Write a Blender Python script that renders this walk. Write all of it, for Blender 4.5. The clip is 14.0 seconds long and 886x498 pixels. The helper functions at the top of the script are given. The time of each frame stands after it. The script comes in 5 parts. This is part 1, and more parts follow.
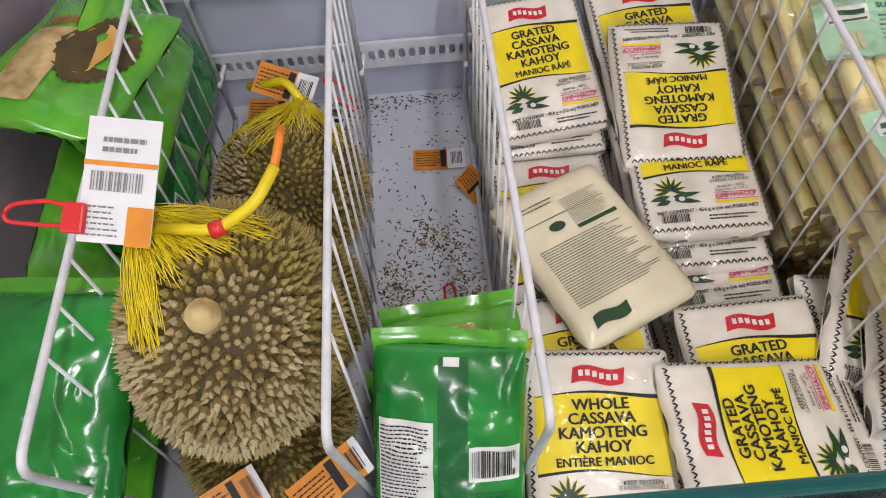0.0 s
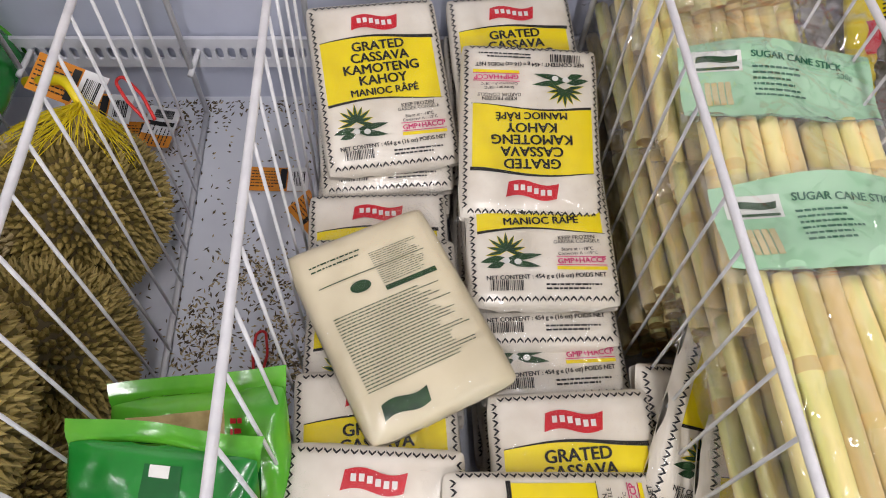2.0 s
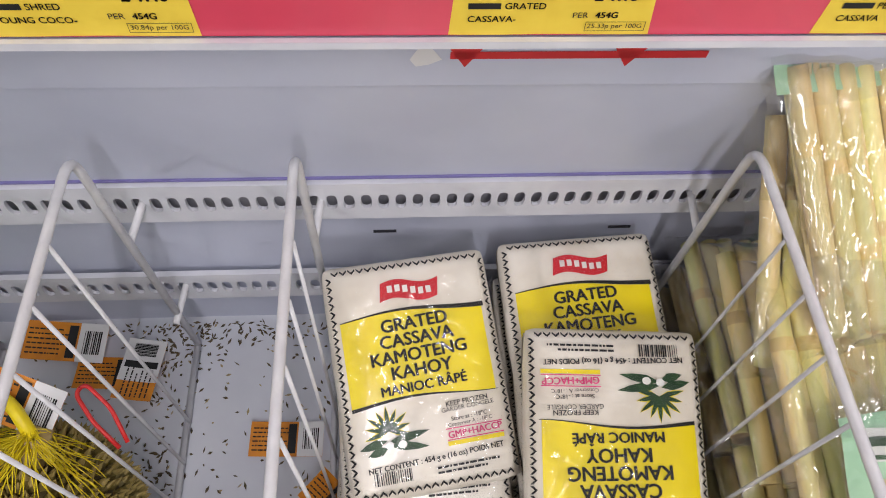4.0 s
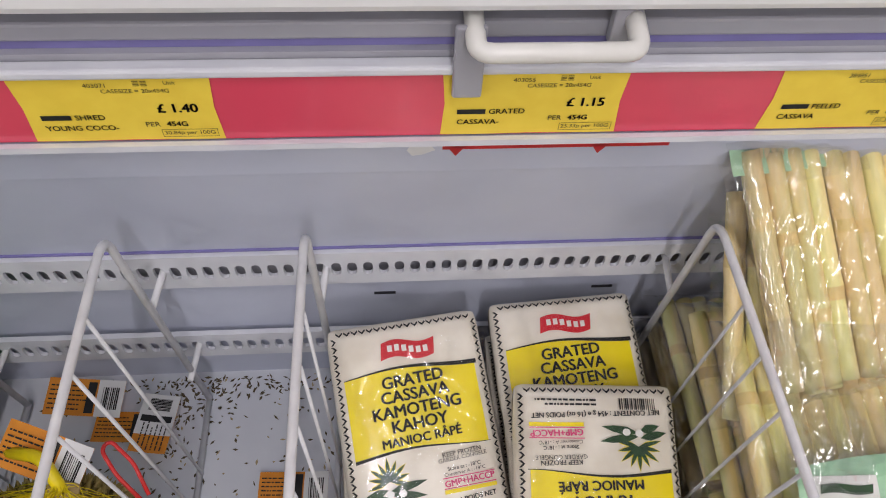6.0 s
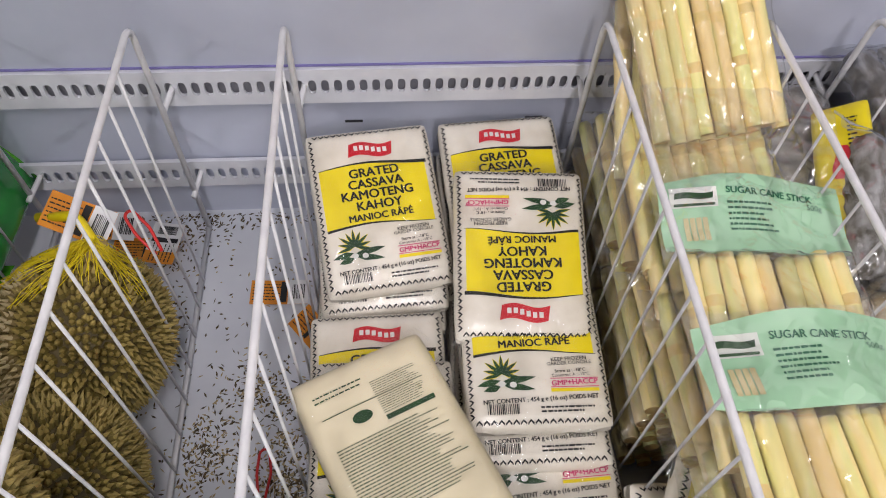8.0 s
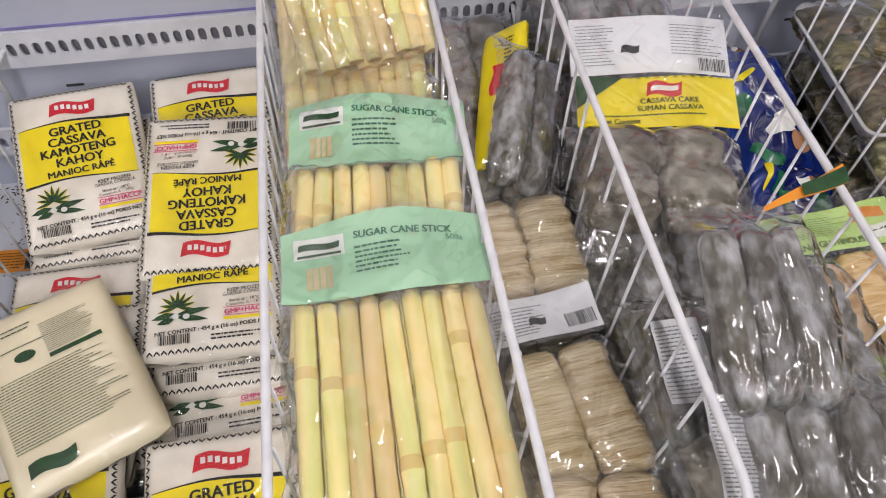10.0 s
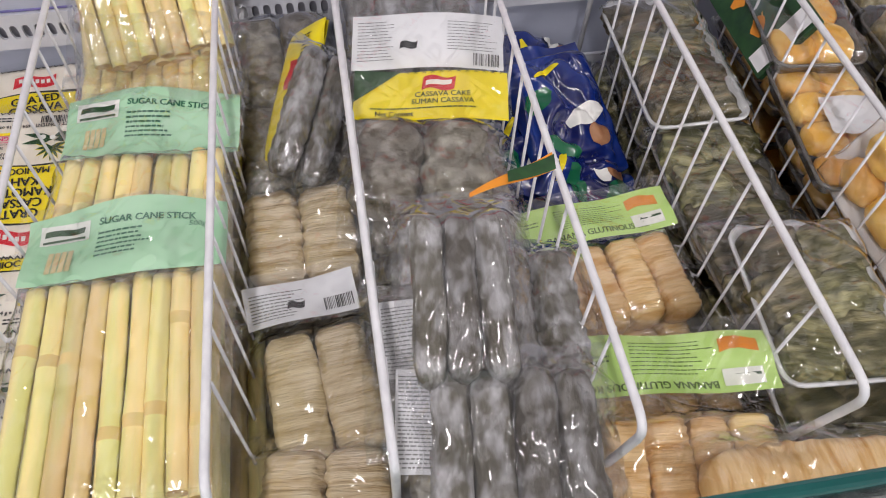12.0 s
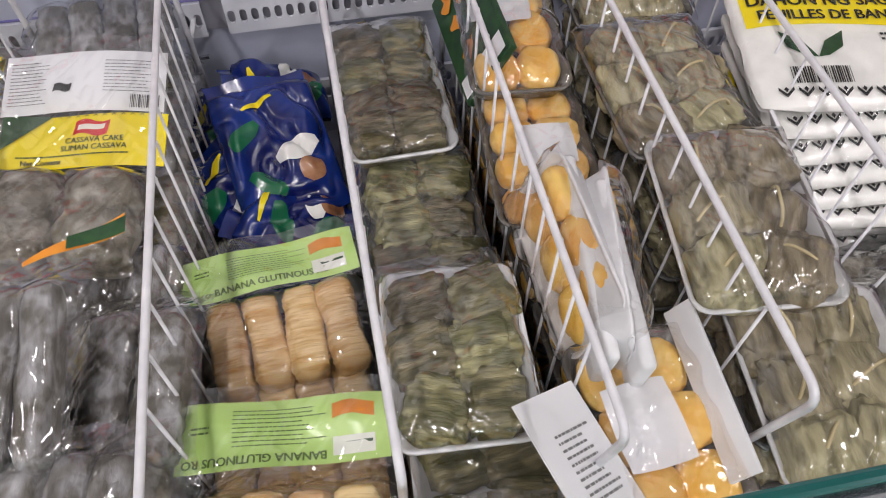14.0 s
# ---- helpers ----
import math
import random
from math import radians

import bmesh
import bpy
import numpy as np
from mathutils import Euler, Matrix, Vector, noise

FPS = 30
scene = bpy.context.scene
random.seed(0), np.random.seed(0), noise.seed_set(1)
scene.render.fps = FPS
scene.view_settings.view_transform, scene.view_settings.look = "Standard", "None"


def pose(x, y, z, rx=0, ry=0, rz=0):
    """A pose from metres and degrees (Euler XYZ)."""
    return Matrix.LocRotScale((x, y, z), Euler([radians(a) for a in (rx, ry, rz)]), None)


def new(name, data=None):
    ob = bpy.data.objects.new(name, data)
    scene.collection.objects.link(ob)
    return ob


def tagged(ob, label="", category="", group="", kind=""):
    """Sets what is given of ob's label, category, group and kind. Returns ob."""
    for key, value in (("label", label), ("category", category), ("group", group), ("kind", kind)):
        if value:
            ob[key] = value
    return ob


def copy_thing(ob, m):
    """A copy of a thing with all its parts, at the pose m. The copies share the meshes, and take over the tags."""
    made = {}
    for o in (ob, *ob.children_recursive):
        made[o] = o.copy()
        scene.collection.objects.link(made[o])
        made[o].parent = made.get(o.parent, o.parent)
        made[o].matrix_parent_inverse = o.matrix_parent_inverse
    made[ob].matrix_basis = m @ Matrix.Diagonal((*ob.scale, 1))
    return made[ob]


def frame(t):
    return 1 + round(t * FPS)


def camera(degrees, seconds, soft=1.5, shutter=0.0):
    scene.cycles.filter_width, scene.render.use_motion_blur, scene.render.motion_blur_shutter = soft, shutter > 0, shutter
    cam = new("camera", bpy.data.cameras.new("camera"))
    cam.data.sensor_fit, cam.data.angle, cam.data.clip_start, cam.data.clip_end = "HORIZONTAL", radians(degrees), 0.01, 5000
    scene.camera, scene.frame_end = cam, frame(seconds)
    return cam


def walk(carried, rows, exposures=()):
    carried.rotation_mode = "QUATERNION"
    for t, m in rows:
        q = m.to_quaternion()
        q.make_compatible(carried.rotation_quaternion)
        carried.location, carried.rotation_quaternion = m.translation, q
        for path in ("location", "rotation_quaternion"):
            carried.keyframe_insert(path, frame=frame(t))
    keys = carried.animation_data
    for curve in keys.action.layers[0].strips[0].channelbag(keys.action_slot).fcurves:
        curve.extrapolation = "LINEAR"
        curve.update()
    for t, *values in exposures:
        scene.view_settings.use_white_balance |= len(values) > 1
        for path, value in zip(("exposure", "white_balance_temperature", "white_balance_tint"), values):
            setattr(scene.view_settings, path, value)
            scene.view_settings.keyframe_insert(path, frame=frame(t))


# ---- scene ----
cam = camera(61.1, 14.0, soft=1.0)
METRES, EYE, TILT, LEAN, TURN = 1.88, 1.3, -56.5, 2.25, -4.5
ROWS = [
    (0.0, 0.0, 0.0, 0.0, 0.0, 0.0, -0.0),
    (0.5, 0.0227, 0.0291, 0.0143, -1.27, -0.01, -1.43),
    (1.0, 0.0497, 0.0554, 0.0345, -1.93, 0.0, -3.63),
    (1.5, 0.0779, 0.0698, 0.0369, -2.04, -0.36, -4.38),
    (2.0, 0.0858, 0.0728, 0.0393, -2.74, -0.92, -4.21),
    (2.5, 0.072, 0.0913, 0.094, -2.65, -1.32, -4.05),
    (3.0, 0.0519, 0.1506, 0.165, -2.68, -1.35, -4.01),
    (3.5, 0.0547, 0.1749, 0.1847, -2.79, -1.3, -3.96),
    (6.0, 0.0537, 0.1398, 0.198, -2.99, 2.05, -3.29),
    (6.5, 0.0514, 0.141, 0.1982, -3.06, 2.32, -3.21),
    (7.0, 0.0494, 0.1346, 0.1944, -3.12, 2.44, -3.1),
    (7.5, 0.0521, 0.0974, 0.1417, -3.16, 2.79, -2.99),
    (8.0, 0.081, 0.055, 0.0774, -3.22, 3.1, -2.85),
    (10.5, 0.2877, 0.0257, 0.038, -5.12, 2.66, 2.45),
    (11.0, 0.3247, 0.0105, 0.0325, -5.31, 2.63, 1.96),
    (11.5, 0.3495, 0.0003, 0.0274, -5.41, 2.7, 2.08),
    (12.0, 0.3593, 0.0036, 0.0301, -5.44, 2.71, 2.23),
    (12.5, 0.3897, 0.014, 0.0402, -5.51, 2.57, 2.37),
    (13.0, 0.4379, 0.0251, 0.0539, -5.45, 2.53, 2.67),
    (13.5, 0.4933, 0.0224, 0.0503, -5.41, 2.42, 5.41),
    (14.0, 0.5362, 0.0097, 0.0507, -5.79, 2.16, 4.22),
]
walk(cam, [(t, pose(0, 0, EYE, TILT, LEAN, TURN) @ pose(METRES * x, METRES * y, METRES * z, 90 + pitch, roll, yaw)) for t, x, y, z, yaw, pitch, roll in ROWS],
     exposures=[(0.0, 0.0), (3.5, 0.08), (6.0, -0.14), (7.0, -0.14), (8.0, 0.05), (14.0, 0.0)])

# ---------- light: shop ceiling panels over the aisle ----------
world = bpy.data.worlds.new("shop_air")
scene.world = world
world.use_nodes = True
world.node_tree.nodes["Background"].inputs[0].default_value = (0.80, 0.85, 1.0, 1)
world.node_tree.nodes["Background"].inputs[1].default_value = 0.05
PANELS = [(-2.2, -0.5), (0.35, -0.5), (2.9, -0.5), (-2.2, -2.3), (0.35, -2.3), (2.9, -2.3)]
for lx, ly in PANELS:
    lamp = bpy.data.lights.new("ceiling_lamp", "AREA")
    lamp.shape, lamp.size, lamp.size_y, lamp.energy = "RECTANGLE", 0.12, 1.2, 16.5 if ly > -1 else 34.0
    lamp.color = (1.0, 0.95, 0.985)
    lo = new("ceiling_lamp", lamp)
    lo.matrix_world = pose(lx, ly, 2.84)

# ---------- materials ----------
def shift_pattern(nt, mp):
    """Give every object its own stretch of the pattern."""
    oi = nt.nodes.new("ShaderNodeObjectInfo")
    sc = nt.nodes.new("ShaderNodeVectorMath")
    sc.operation = "MULTIPLY"
    sc.inputs[1].default_value = (7.3, 4.1, 5.7)
    nt.links.new(oi.outputs["Random"], sc.inputs[0])
    nt.links.new(sc.outputs[0], mp.inputs["Location"])


def mat(name, col, rough=0.5, metal=0.0, col2=None, scale=40.0, bump=0.0, bscale=None, spec=0.5, rnd=0.0, detail=4.0, lo=0.35, hi=0.65, stretch=None, coat=0.0):
    m = bpy.data.materials.new(name)
    m.use_nodes = True
    nt = m.node_tree
    b = nt.nodes["Principled BSDF"]
    b.inputs["Roughness"].default_value = rough
    b.inputs["Metallic"].default_value = metal
    b.inputs["Specular IOR Level"].default_value = spec
    b.inputs["Coat Weight"].default_value = coat
    b.inputs["Coat Roughness"].default_value = 0.12
    tc = nt.nodes.new("ShaderNodeTexCoord")
    mp = nt.nodes.new("ShaderNodeMapping")
    mp.inputs["Scale"].default_value = stretch or (1, 1, 1)
    nt.links.new(tc.outputs["Object"], mp.inputs["Vector"])
    shift_pattern(nt, mp)
    if col2 is None:
        col2 = tuple(c * 0.88 for c in col)
    n = nt.nodes.new("ShaderNodeTexNoise")
    n.inputs["Scale"].default_value, n.inputs["Detail"].default_value = scale, detail
    nt.links.new(mp.outputs[0], n.inputs["Vector"])
    r = nt.nodes.new("ShaderNodeValToRGB")
    r.color_ramp.elements[0].position, r.color_ramp.elements[1].position = lo, hi
    r.color_ramp.elements[0].color, r.color_ramp.elements[1].color = (*col, 1), (*col2, 1)
    nt.links.new(n.outputs[0], r.inputs[0])
    out = r.outputs[0]
    if rnd:
        oi = nt.nodes.new("ShaderNodeObjectInfo")
        hs = nt.nodes.new("ShaderNodeHueSaturation")
        mr = nt.nodes.new("ShaderNodeMapRange")
        mr.inputs[3].default_value, mr.inputs[4].default_value = 1 - rnd, 1 + rnd
        nt.links.new(oi.outputs["Random"], mr.inputs[0])
        nt.links.new(mr.outputs[0], hs.inputs["Value"])
        mh = nt.nodes.new("ShaderNodeMapRange")
        mh.inputs[3].default_value, mh.inputs[4].default_value = 0.5 - rnd * 0.06, 0.5 + rnd * 0.06
        nt.links.new(oi.outputs["Random"], mh.inputs[0])
        nt.links.new(mh.outputs[0], hs.inputs["Hue"])
        nt.links.new(out, hs.inputs["Color"])
        out = hs.outputs[0]
    nt.links.new(out, b.inputs["Base Color"])
    if bump:
        bn = nt.nodes.new("ShaderNodeTexNoise")
        bn.inputs["Scale"].default_value, bn.inputs["Detail"].default_value = bscale or scale * 2, 5
        nt.links.new(mp.outputs[0], bn.inputs["Vector"])
        bp = nt.nodes.new("ShaderNodeBump")
        bp.inputs["Strength"].default_value, bp.inputs["Distance"].default_value = bump, 0.002
        nt.links.new(bn.outputs[0], bp.inputs["Height"])
        nt.links.new(bp.outputs[0], b.inputs["Normal"])
    return m


def film_mat(name, tint, haze, bump, bscale, gain=1.0):
    """Clear wrapping: see-through, with a haze of frost and a crinkled gloss."""
    m = bpy.data.materials.new(name)
    m.use_nodes = True
    nt = m.node_tree
    for nd in list(nt.nodes):
        if nd.type == "BSDF_PRINCIPLED":
            nt.nodes.remove(nd)
    outn = [nd for nd in nt.nodes if nd.type == "OUTPUT_MATERIAL"][0]
    tr = nt.nodes.new("ShaderNodeBsdfTransparent")
    tr.inputs[0].default_value = (*tint, 1)
    df = nt.nodes.new("ShaderNodeBsdfDiffuse")
    df.inputs[0].default_value = (0.75, 0.76, 0.78, 1)
    gl = nt.nodes.new("ShaderNodeBsdfGlossy")
    gl.inputs["Roughness"].default_value = 0.09
    tc = nt.nodes.new("ShaderNodeTexCoord")
    ns = nt.nodes.new("ShaderNodeTexNoise")
    ns.inputs["Scale"].default_value, ns.inputs["Detail"].default_value = 18, 4
    mp = nt.nodes.new("ShaderNodeMapping")
    nt.links.new(tc.outputs["Object"], mp.inputs["Vector"])
    shift_pattern(nt, mp)
    nt.links.new(mp.outputs[0], ns.inputs["Vector"])
    mr = nt.nodes.new("ShaderNodeMapRange")
    mr.inputs[1].default_value, mr.inputs[2].default_value = 0.4, 0.75
    mr.inputs[3].default_value, mr.inputs[4].default_value = haze * 0.5, haze * 2.0
    nt.links.new(ns.outputs[0], mr.inputs[0])
    m1 = nt.nodes.new("ShaderNodeMixShader")
    nt.links.new(mr.outputs[0], m1.inputs[0])
    nt.links.new(tr.outputs[0], m1.inputs[1])
    nt.links.new(df.outputs[0], m1.inputs[2])
    # folds: two sets of long creases that cross, with sharp bottoms
    heights = []
    for turn, share in ((0.6, 1.0), (-0.9, 0.7)):
        rt = nt.nodes.new("ShaderNodeMapping")
        rt.inputs["Rotation"].default_value = (0, 0, turn)
        st = nt.nodes.new("ShaderNodeMapping")
        st.inputs["Scale"].default_value = (1, 0.12, 0.5)
        nt.links.new(mp.outputs[0], rt.inputs["Vector"])
        nt.links.new(rt.outputs[0], st.inputs["Vector"])
        wv = nt.nodes.new("ShaderNodeTexNoise")
        wv.inputs["Scale"].default_value, wv.inputs["Detail"].default_value = bscale, 1.0
        wv.inputs["Distortion"].default_value = 0.7
        nt.links.new(st.outputs[0], wv.inputs["Vector"])
        su = nt.nodes.new("ShaderNodeMath")
        su.operation = "SUBTRACT"
        su.inputs[1].default_value = 0.5
        nt.links.new(wv.outputs[0], su.inputs[0])
        ab = nt.nodes.new("ShaderNodeMath")
        ab.operation = "ABSOLUTE"
        nt.links.new(su.outputs[0], ab.inputs[0])
        mx = nt.nodes.new("ShaderNodeMath")
        mx.operation = "MULTIPLY"
        mx.inputs[1].default_value = share
        nt.links.new(ab.outputs[0], mx.inputs[0])
        heights.append(mx)
    ad = nt.nodes.new("ShaderNodeMath")
    ad.operation = "ADD"
    nt.links.new(heights[0].outputs[0], ad.inputs[0])
    nt.links.new(heights[1].outputs[0], ad.inputs[1])
    bp = nt.nodes.new("ShaderNodeBump")
    bp.inputs["Strength"].default_value, bp.inputs["Distance"].default_value = bump, 0.013
    nt.links.new(ad.outputs[0], bp.inputs["Height"])
    nt.links.new(bp.outputs[0], gl.inputs["Normal"])
    fr = nt.nodes.new("ShaderNodeFresnel")
    fr.inputs[0].default_value = 1.45
    mu = nt.nodes.new("ShaderNodeMath")
    mu.operation, mu.use_clamp = "MULTIPLY", True
    mu.inputs[1].default_value = gain
    nt.links.new(fr.outputs[0], mu.inputs[0])
    m2 = nt.nodes.new("ShaderNodeMixShader")
    nt.links.new(mu.outputs[0], m2.inputs[0])
    nt.links.new(m1.outputs[0], m2.inputs[1])
    nt.links.new(gl.outputs[0], m2.inputs[2])
    nt.links.new(m2.outputs[0], outn.inputs[0])
    return m


FILM = film_mat("clear_film", (0.985, 0.985, 0.985), 0.012, 0.6, 40, 3.4)
SKIN = film_mat("packet_film", (0.99, 0.99, 0.99), 0.0, 0.4, 45, 0.8)
FILM_FROST = film_mat("frosted_film", (0.94, 0.94, 0.95), 0.028, 0.6, 36, 3.4)
GLASS = film_mat("front_glass", (0.80, 0.92, 0.90), 0.02, 0.0, 5, 1.0)
LINER = mat("freezer_liner", (0.56, 0.59, 0.71), 0.38, col2=(0.49, 0.52, 0.64), scale=7, bump=0.05, bscale=60)
LINER_FLOOR = mat("frosted_floor", (0.66, 0.68, 0.74), 0.45, col2=(0.58, 0.60, 0.67), scale=11, bump=0.12, bscale=90)
STRIP = mat("painted_strip", (0.70, 0.71, 0.76), 0.35, col2=(0.62, 0.63, 0.69), scale=25, bump=0.08)
WIRE = mat("white_coated_wire", (0.74, 0.74, 0.76), 0.35, col2=(0.64, 0.64, 0.67), scale=60, bump=0.25, bscale=220)
DARK = mat("dark_gap", (0.03, 0.03, 0.04), 0.7)
PURPLE = mat("purple_seal", (0.20, 0.18, 0.42), 0.5)
GREYTRIM = mat("grey_trim", (0.36, 0.36, 0.40), 0.35, col2=(0.31, 0.31, 0.35), scale=10)
WHITEP = mat("white_panel", (0.82, 0.82, 0.83), 0.35, col2=(0.77, 0.77, 0.79), scale=5)
HANDLEM = mat("white_handle", (0.74, 0.73, 0.70), 0.3, col2=(0.66, 0.65, 0.62), scale=30, bump=0.04)
RED = mat("red_strip", (0.74, 0.075, 0.13), 0.28, col2=(0.66, 0.06, 0.11), scale=8, bump=0.03, coat=0.5)
REDTAPE = mat("red_tape", (0.60, 0.02, 0.03), 0.5)
YELLOW = mat("yellow_ticket", (0.88, 0.66, 0.07), 0.55, col2=(0.84, 0.61, 0.06), scale=60)
INK = mat("black_ink", (0.012, 0.012, 0.014), 0.6)
GREYINK = mat("grey_ink", (0.22, 0.22, 0.22), 0.6)
TEAL = mat("teal_edge", (0.01, 0.10, 0.09), 0.15, col2=(0.01, 0.07, 0.07), scale=6)
MAUVE = mat("end_panel", (0.42, 0.34, 0.38), 0.5, col2=(0.34, 0.28, 0.32), scale=4)
BODYM = mat("cabinet_white", (0.72, 0.72, 0.73), 0.4)
FLOORM = mat("shop_vinyl", (0.45, 0.43, 0.41), 0.35, col2=(0.38, 0.36, 0.35), scale=3, bump=0.03)
CEILM = mat("shop_ceiling", (0.75, 0.75, 0.74), 0.8)
WALLM = mat("shop_wall", (0.60, 0.58, 0.56), 0.8, col2=(0.5, 0.48, 0.46), scale=2)
SACK = mat("cassava_bag", (0.86, 0.81, 0.72), 0.33, col2=(0.74, 0.68, 0.58), scale=30, bump=0.22, bscale=90, coat=0.35)
SACKC = mat("cassava_bag_back", (0.80, 0.72, 0.53), 0.33, col2=(0.74, 0.66, 0.47), scale=26, bump=0.25, bscale=90, coat=0.35)
PYEL = mat("print_yellow", (0.90, 0.74, 0.010), 0.4, col2=(0.84, 0.68, 0.008), scale=50, bump=0.2, bscale=90, coat=0.12)
PRED = mat("print_red", (0.66, 0.02, 0.035), 0.35, coat=0.3)
PGRN = mat("print_green", (0.008, 0.040, 0.014), 0.45, col2=(0.02, 0.075, 0.02), scale=80)
PGBLUE = mat("print_deep_green", (0.01, 0.14, 0.06), 0.25, coat=0.5)
PMAG = mat("print_magenta", (0.72, 0.06, 0.22), 0.4)
PWHT = mat("print_white", (0.85, 0.84, 0.80), 0.35, bump=0.15, bscale=90, coat=0.3)
PORG = mat("print_orange", (0.75, 0.28, 0.02), 0.45, col2=(0.66, 0.23, 0.02), scale=60)
MINT = mat("mint_label", (0.43, 0.68, 0.46), 0.35, col2=(0.35, 0.61, 0.39), scale=14, bump=0.2, bscale=40, coat=0.4)
MINTD = mat("mint_print_dark", (0.03, 0.16, 0.09), 0.45)
LIME = mat("lime_label", (0.55, 0.75, 0.25), 0.35, col2=(0.47, 0.68, 0.18), scale=14, bump=0.2, bscale=40, coat=0.4)
OLIVEINK = mat("olive_ink", (0.10, 0.17, 0.03), 0.5)
CANE = mat("sugar_cane", (0.92, 0.74, 0.36), 0.4, col2=(0.72, 0.70, 0.30), scale=16, bump=0.12, bscale=60, rnd=0.15, stretch=(3, 0.35, 3), lo=0.42, hi=0.62)
CANEEND = mat("cane_cut_end", (0.74, 0.55, 0.22), 0.6, col2=(0.50, 0.30, 0.08), scale=140)
NODE = mat("cane_node", (0.80, 0.60, 0.26), 0.5, col2=(0.68, 0.56, 0.22), scale=60)
HUSK = mat("steamed_husk", (0.74, 0.63, 0.41), 0.5, col2=(0.46, 0.33, 0.15), scale=50, bump=1.0, bscale=140, rnd=0.12, stretch=(0.35, 3, 0.6), lo=0.42, hi=0.70, detail=9)
HUSKY = mat("banana_roll_skin", (0.82, 0.60, 0.30), 0.42, col2=(0.56, 0.29, 0.05), scale=50, bump=0.9, bscale=110, rnd=0.2, stretch=(0.35, 3, 0.6), lo=0.44, hi=0.70, detail=8)
FROSTED = mat("frozen_grey_roll", (0.095, 0.083, 0.062), 0.5, col2=(0.46, 0.455, 0.465), scale=62, bump=1.0, bscale=170, rnd=0.3, lo=0.43, hi=0.72, stretch=(1.3, 0.7, 1), detail=9)
GREYHUSK = mat("frozen_husk", (0.12, 0.10, 0.065), 0.5, col2=(0.40, 0.365, 0.30), scale=55, bump=1.0, bscale=170, rnd=0.25, lo=0.44, hi=0.68, detail=10)
LEAFW = mat("leaf_wrap", (0.080, 0.072, 0.024), 0.34, col2=(0.38, 0.32, 0.17), scale=62, bump=1.0, bscale=170, rnd=0.4, stretch=(0.5, 1.8, 1), lo=0.44, hi=0.72, detail=9)
CAKEW = mat("pale_leaf_wrap", (0.38, 0.33, 0.20), 0.4, col2=(0.11, 0.09, 0.04), scale=60, bump=1.0, bscale=160, rnd=0.3, stretch=(1.8, 0.5, 1), lo=0.42, hi=0.68, detail=9)
STRAW = mat("straw_tie", (0.66, 0.55, 0.30), 0.6)
TRAYW = mat("white_foam_tray", (0.74, 0.74, 0.75), 0.5, bump=0.1, bscale=300)
TRAYD = mat("clear_black_tray", (0.10, 0.095, 0.09), 0.25, col2=(0.16, 0.15, 0.14), scale=30, coat=0.4)
MANGO = mat("orange_patty", (0.84, 0.55, 0.16), 0.5, col2=(0.76, 0.38, 0.04), scale=40, bump=0.6, bscale=160, rnd=0.16)
PAPER = mat("white_paper", (0.78, 0.78, 0.79), 0.6, col2=(0.72, 0.72, 0.74), scale=8, bump=0.08)
GBAG = mat("green_bag", (0.022, 0.31, 0.04), 0.2, col2=(0.012, 0.20, 0.03), scale=16, bump=0.5, bscale=45, coat=0.7)
GBAGL = mat("lime_bag", (0.15, 0.50, 0.035), 0.2, col2=(0.07, 0.36, 0.025), scale=16, bump=0.5, bscale=45, coat=0.7)
GBAGD = mat("deep_green_band", (0.01, 0.13, 0.03), 0.22, coat=0.5)
BLUE = mat("blue_bag", (0.003, 0.008, 0.09), 0.2, col2=(0.008, 0.04, 0.27), scale=14, bump=0.6, bscale=50, coat=0.7)
BROWN = mat("print_brown", (0.22, 0.06, 0.02), 0.3, col2=(0.4, 0.2, 0.1), scale=60, coat=0.5)
DURIAN = mat("durian_husk", (0.10, 0.07, 0.02), 0.7, col2=(0.06, 0.045, 0.015), scale=22, bump=0.3, bscale=120)
DURTIP = mat("durian_spike", (0.235, 0.175, 0.040), 0.6, col2=(0.125, 0.095, 0.022), scale=22, bump=0.3, bscale=150)
DURPALE = mat("durian_spike_tip", (0.42, 0.32, 0.10), 0.6, col2=(0.27, 0.20, 0.055), scale=22, bump=0.3, bscale=150)
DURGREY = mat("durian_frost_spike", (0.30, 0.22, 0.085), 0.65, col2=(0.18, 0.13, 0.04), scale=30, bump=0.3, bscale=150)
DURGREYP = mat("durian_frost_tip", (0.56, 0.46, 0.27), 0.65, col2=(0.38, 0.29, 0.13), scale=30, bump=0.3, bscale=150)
STEM = mat("durian_stem", (0.62, 0.47, 0.22), 0.7, col2=(0.36, 0.25, 0.09), scale=60, bump=0.4, bscale=160)
NET = mat("yellow_net", (0.86, 0.68, 0.01), 0.4, col2=(0.72, 0.56, 0.01), scale=60)
REDCLIP = mat("red_plastic", (0.70, 0.03, 0.03), 0.3)
ORCLIP = mat("orange_plastic", (0.85, 0.24, 0.02), 0.35)
CRUMB = mat("debris_crumb", (0.14, 0.10, 0.05), 0.8, col2=(0.06, 0.045, 0.03), scale=300)
CRUMBL = mat("debris_light", (0.42, 0.33, 0.18), 0.8)
LAMPM = bpy.data.materials.new("lamp_diffuser")
LAMPM.use_nodes = True
LAMPM.node_tree.nodes["Principled BSDF"].inputs["Emission Color"].default_value = (1, 0.98, 0.95, 1)
LAMPM.node_tree.nodes["Principled BSDF"].inputs["Emission Strength"].default_value = 5


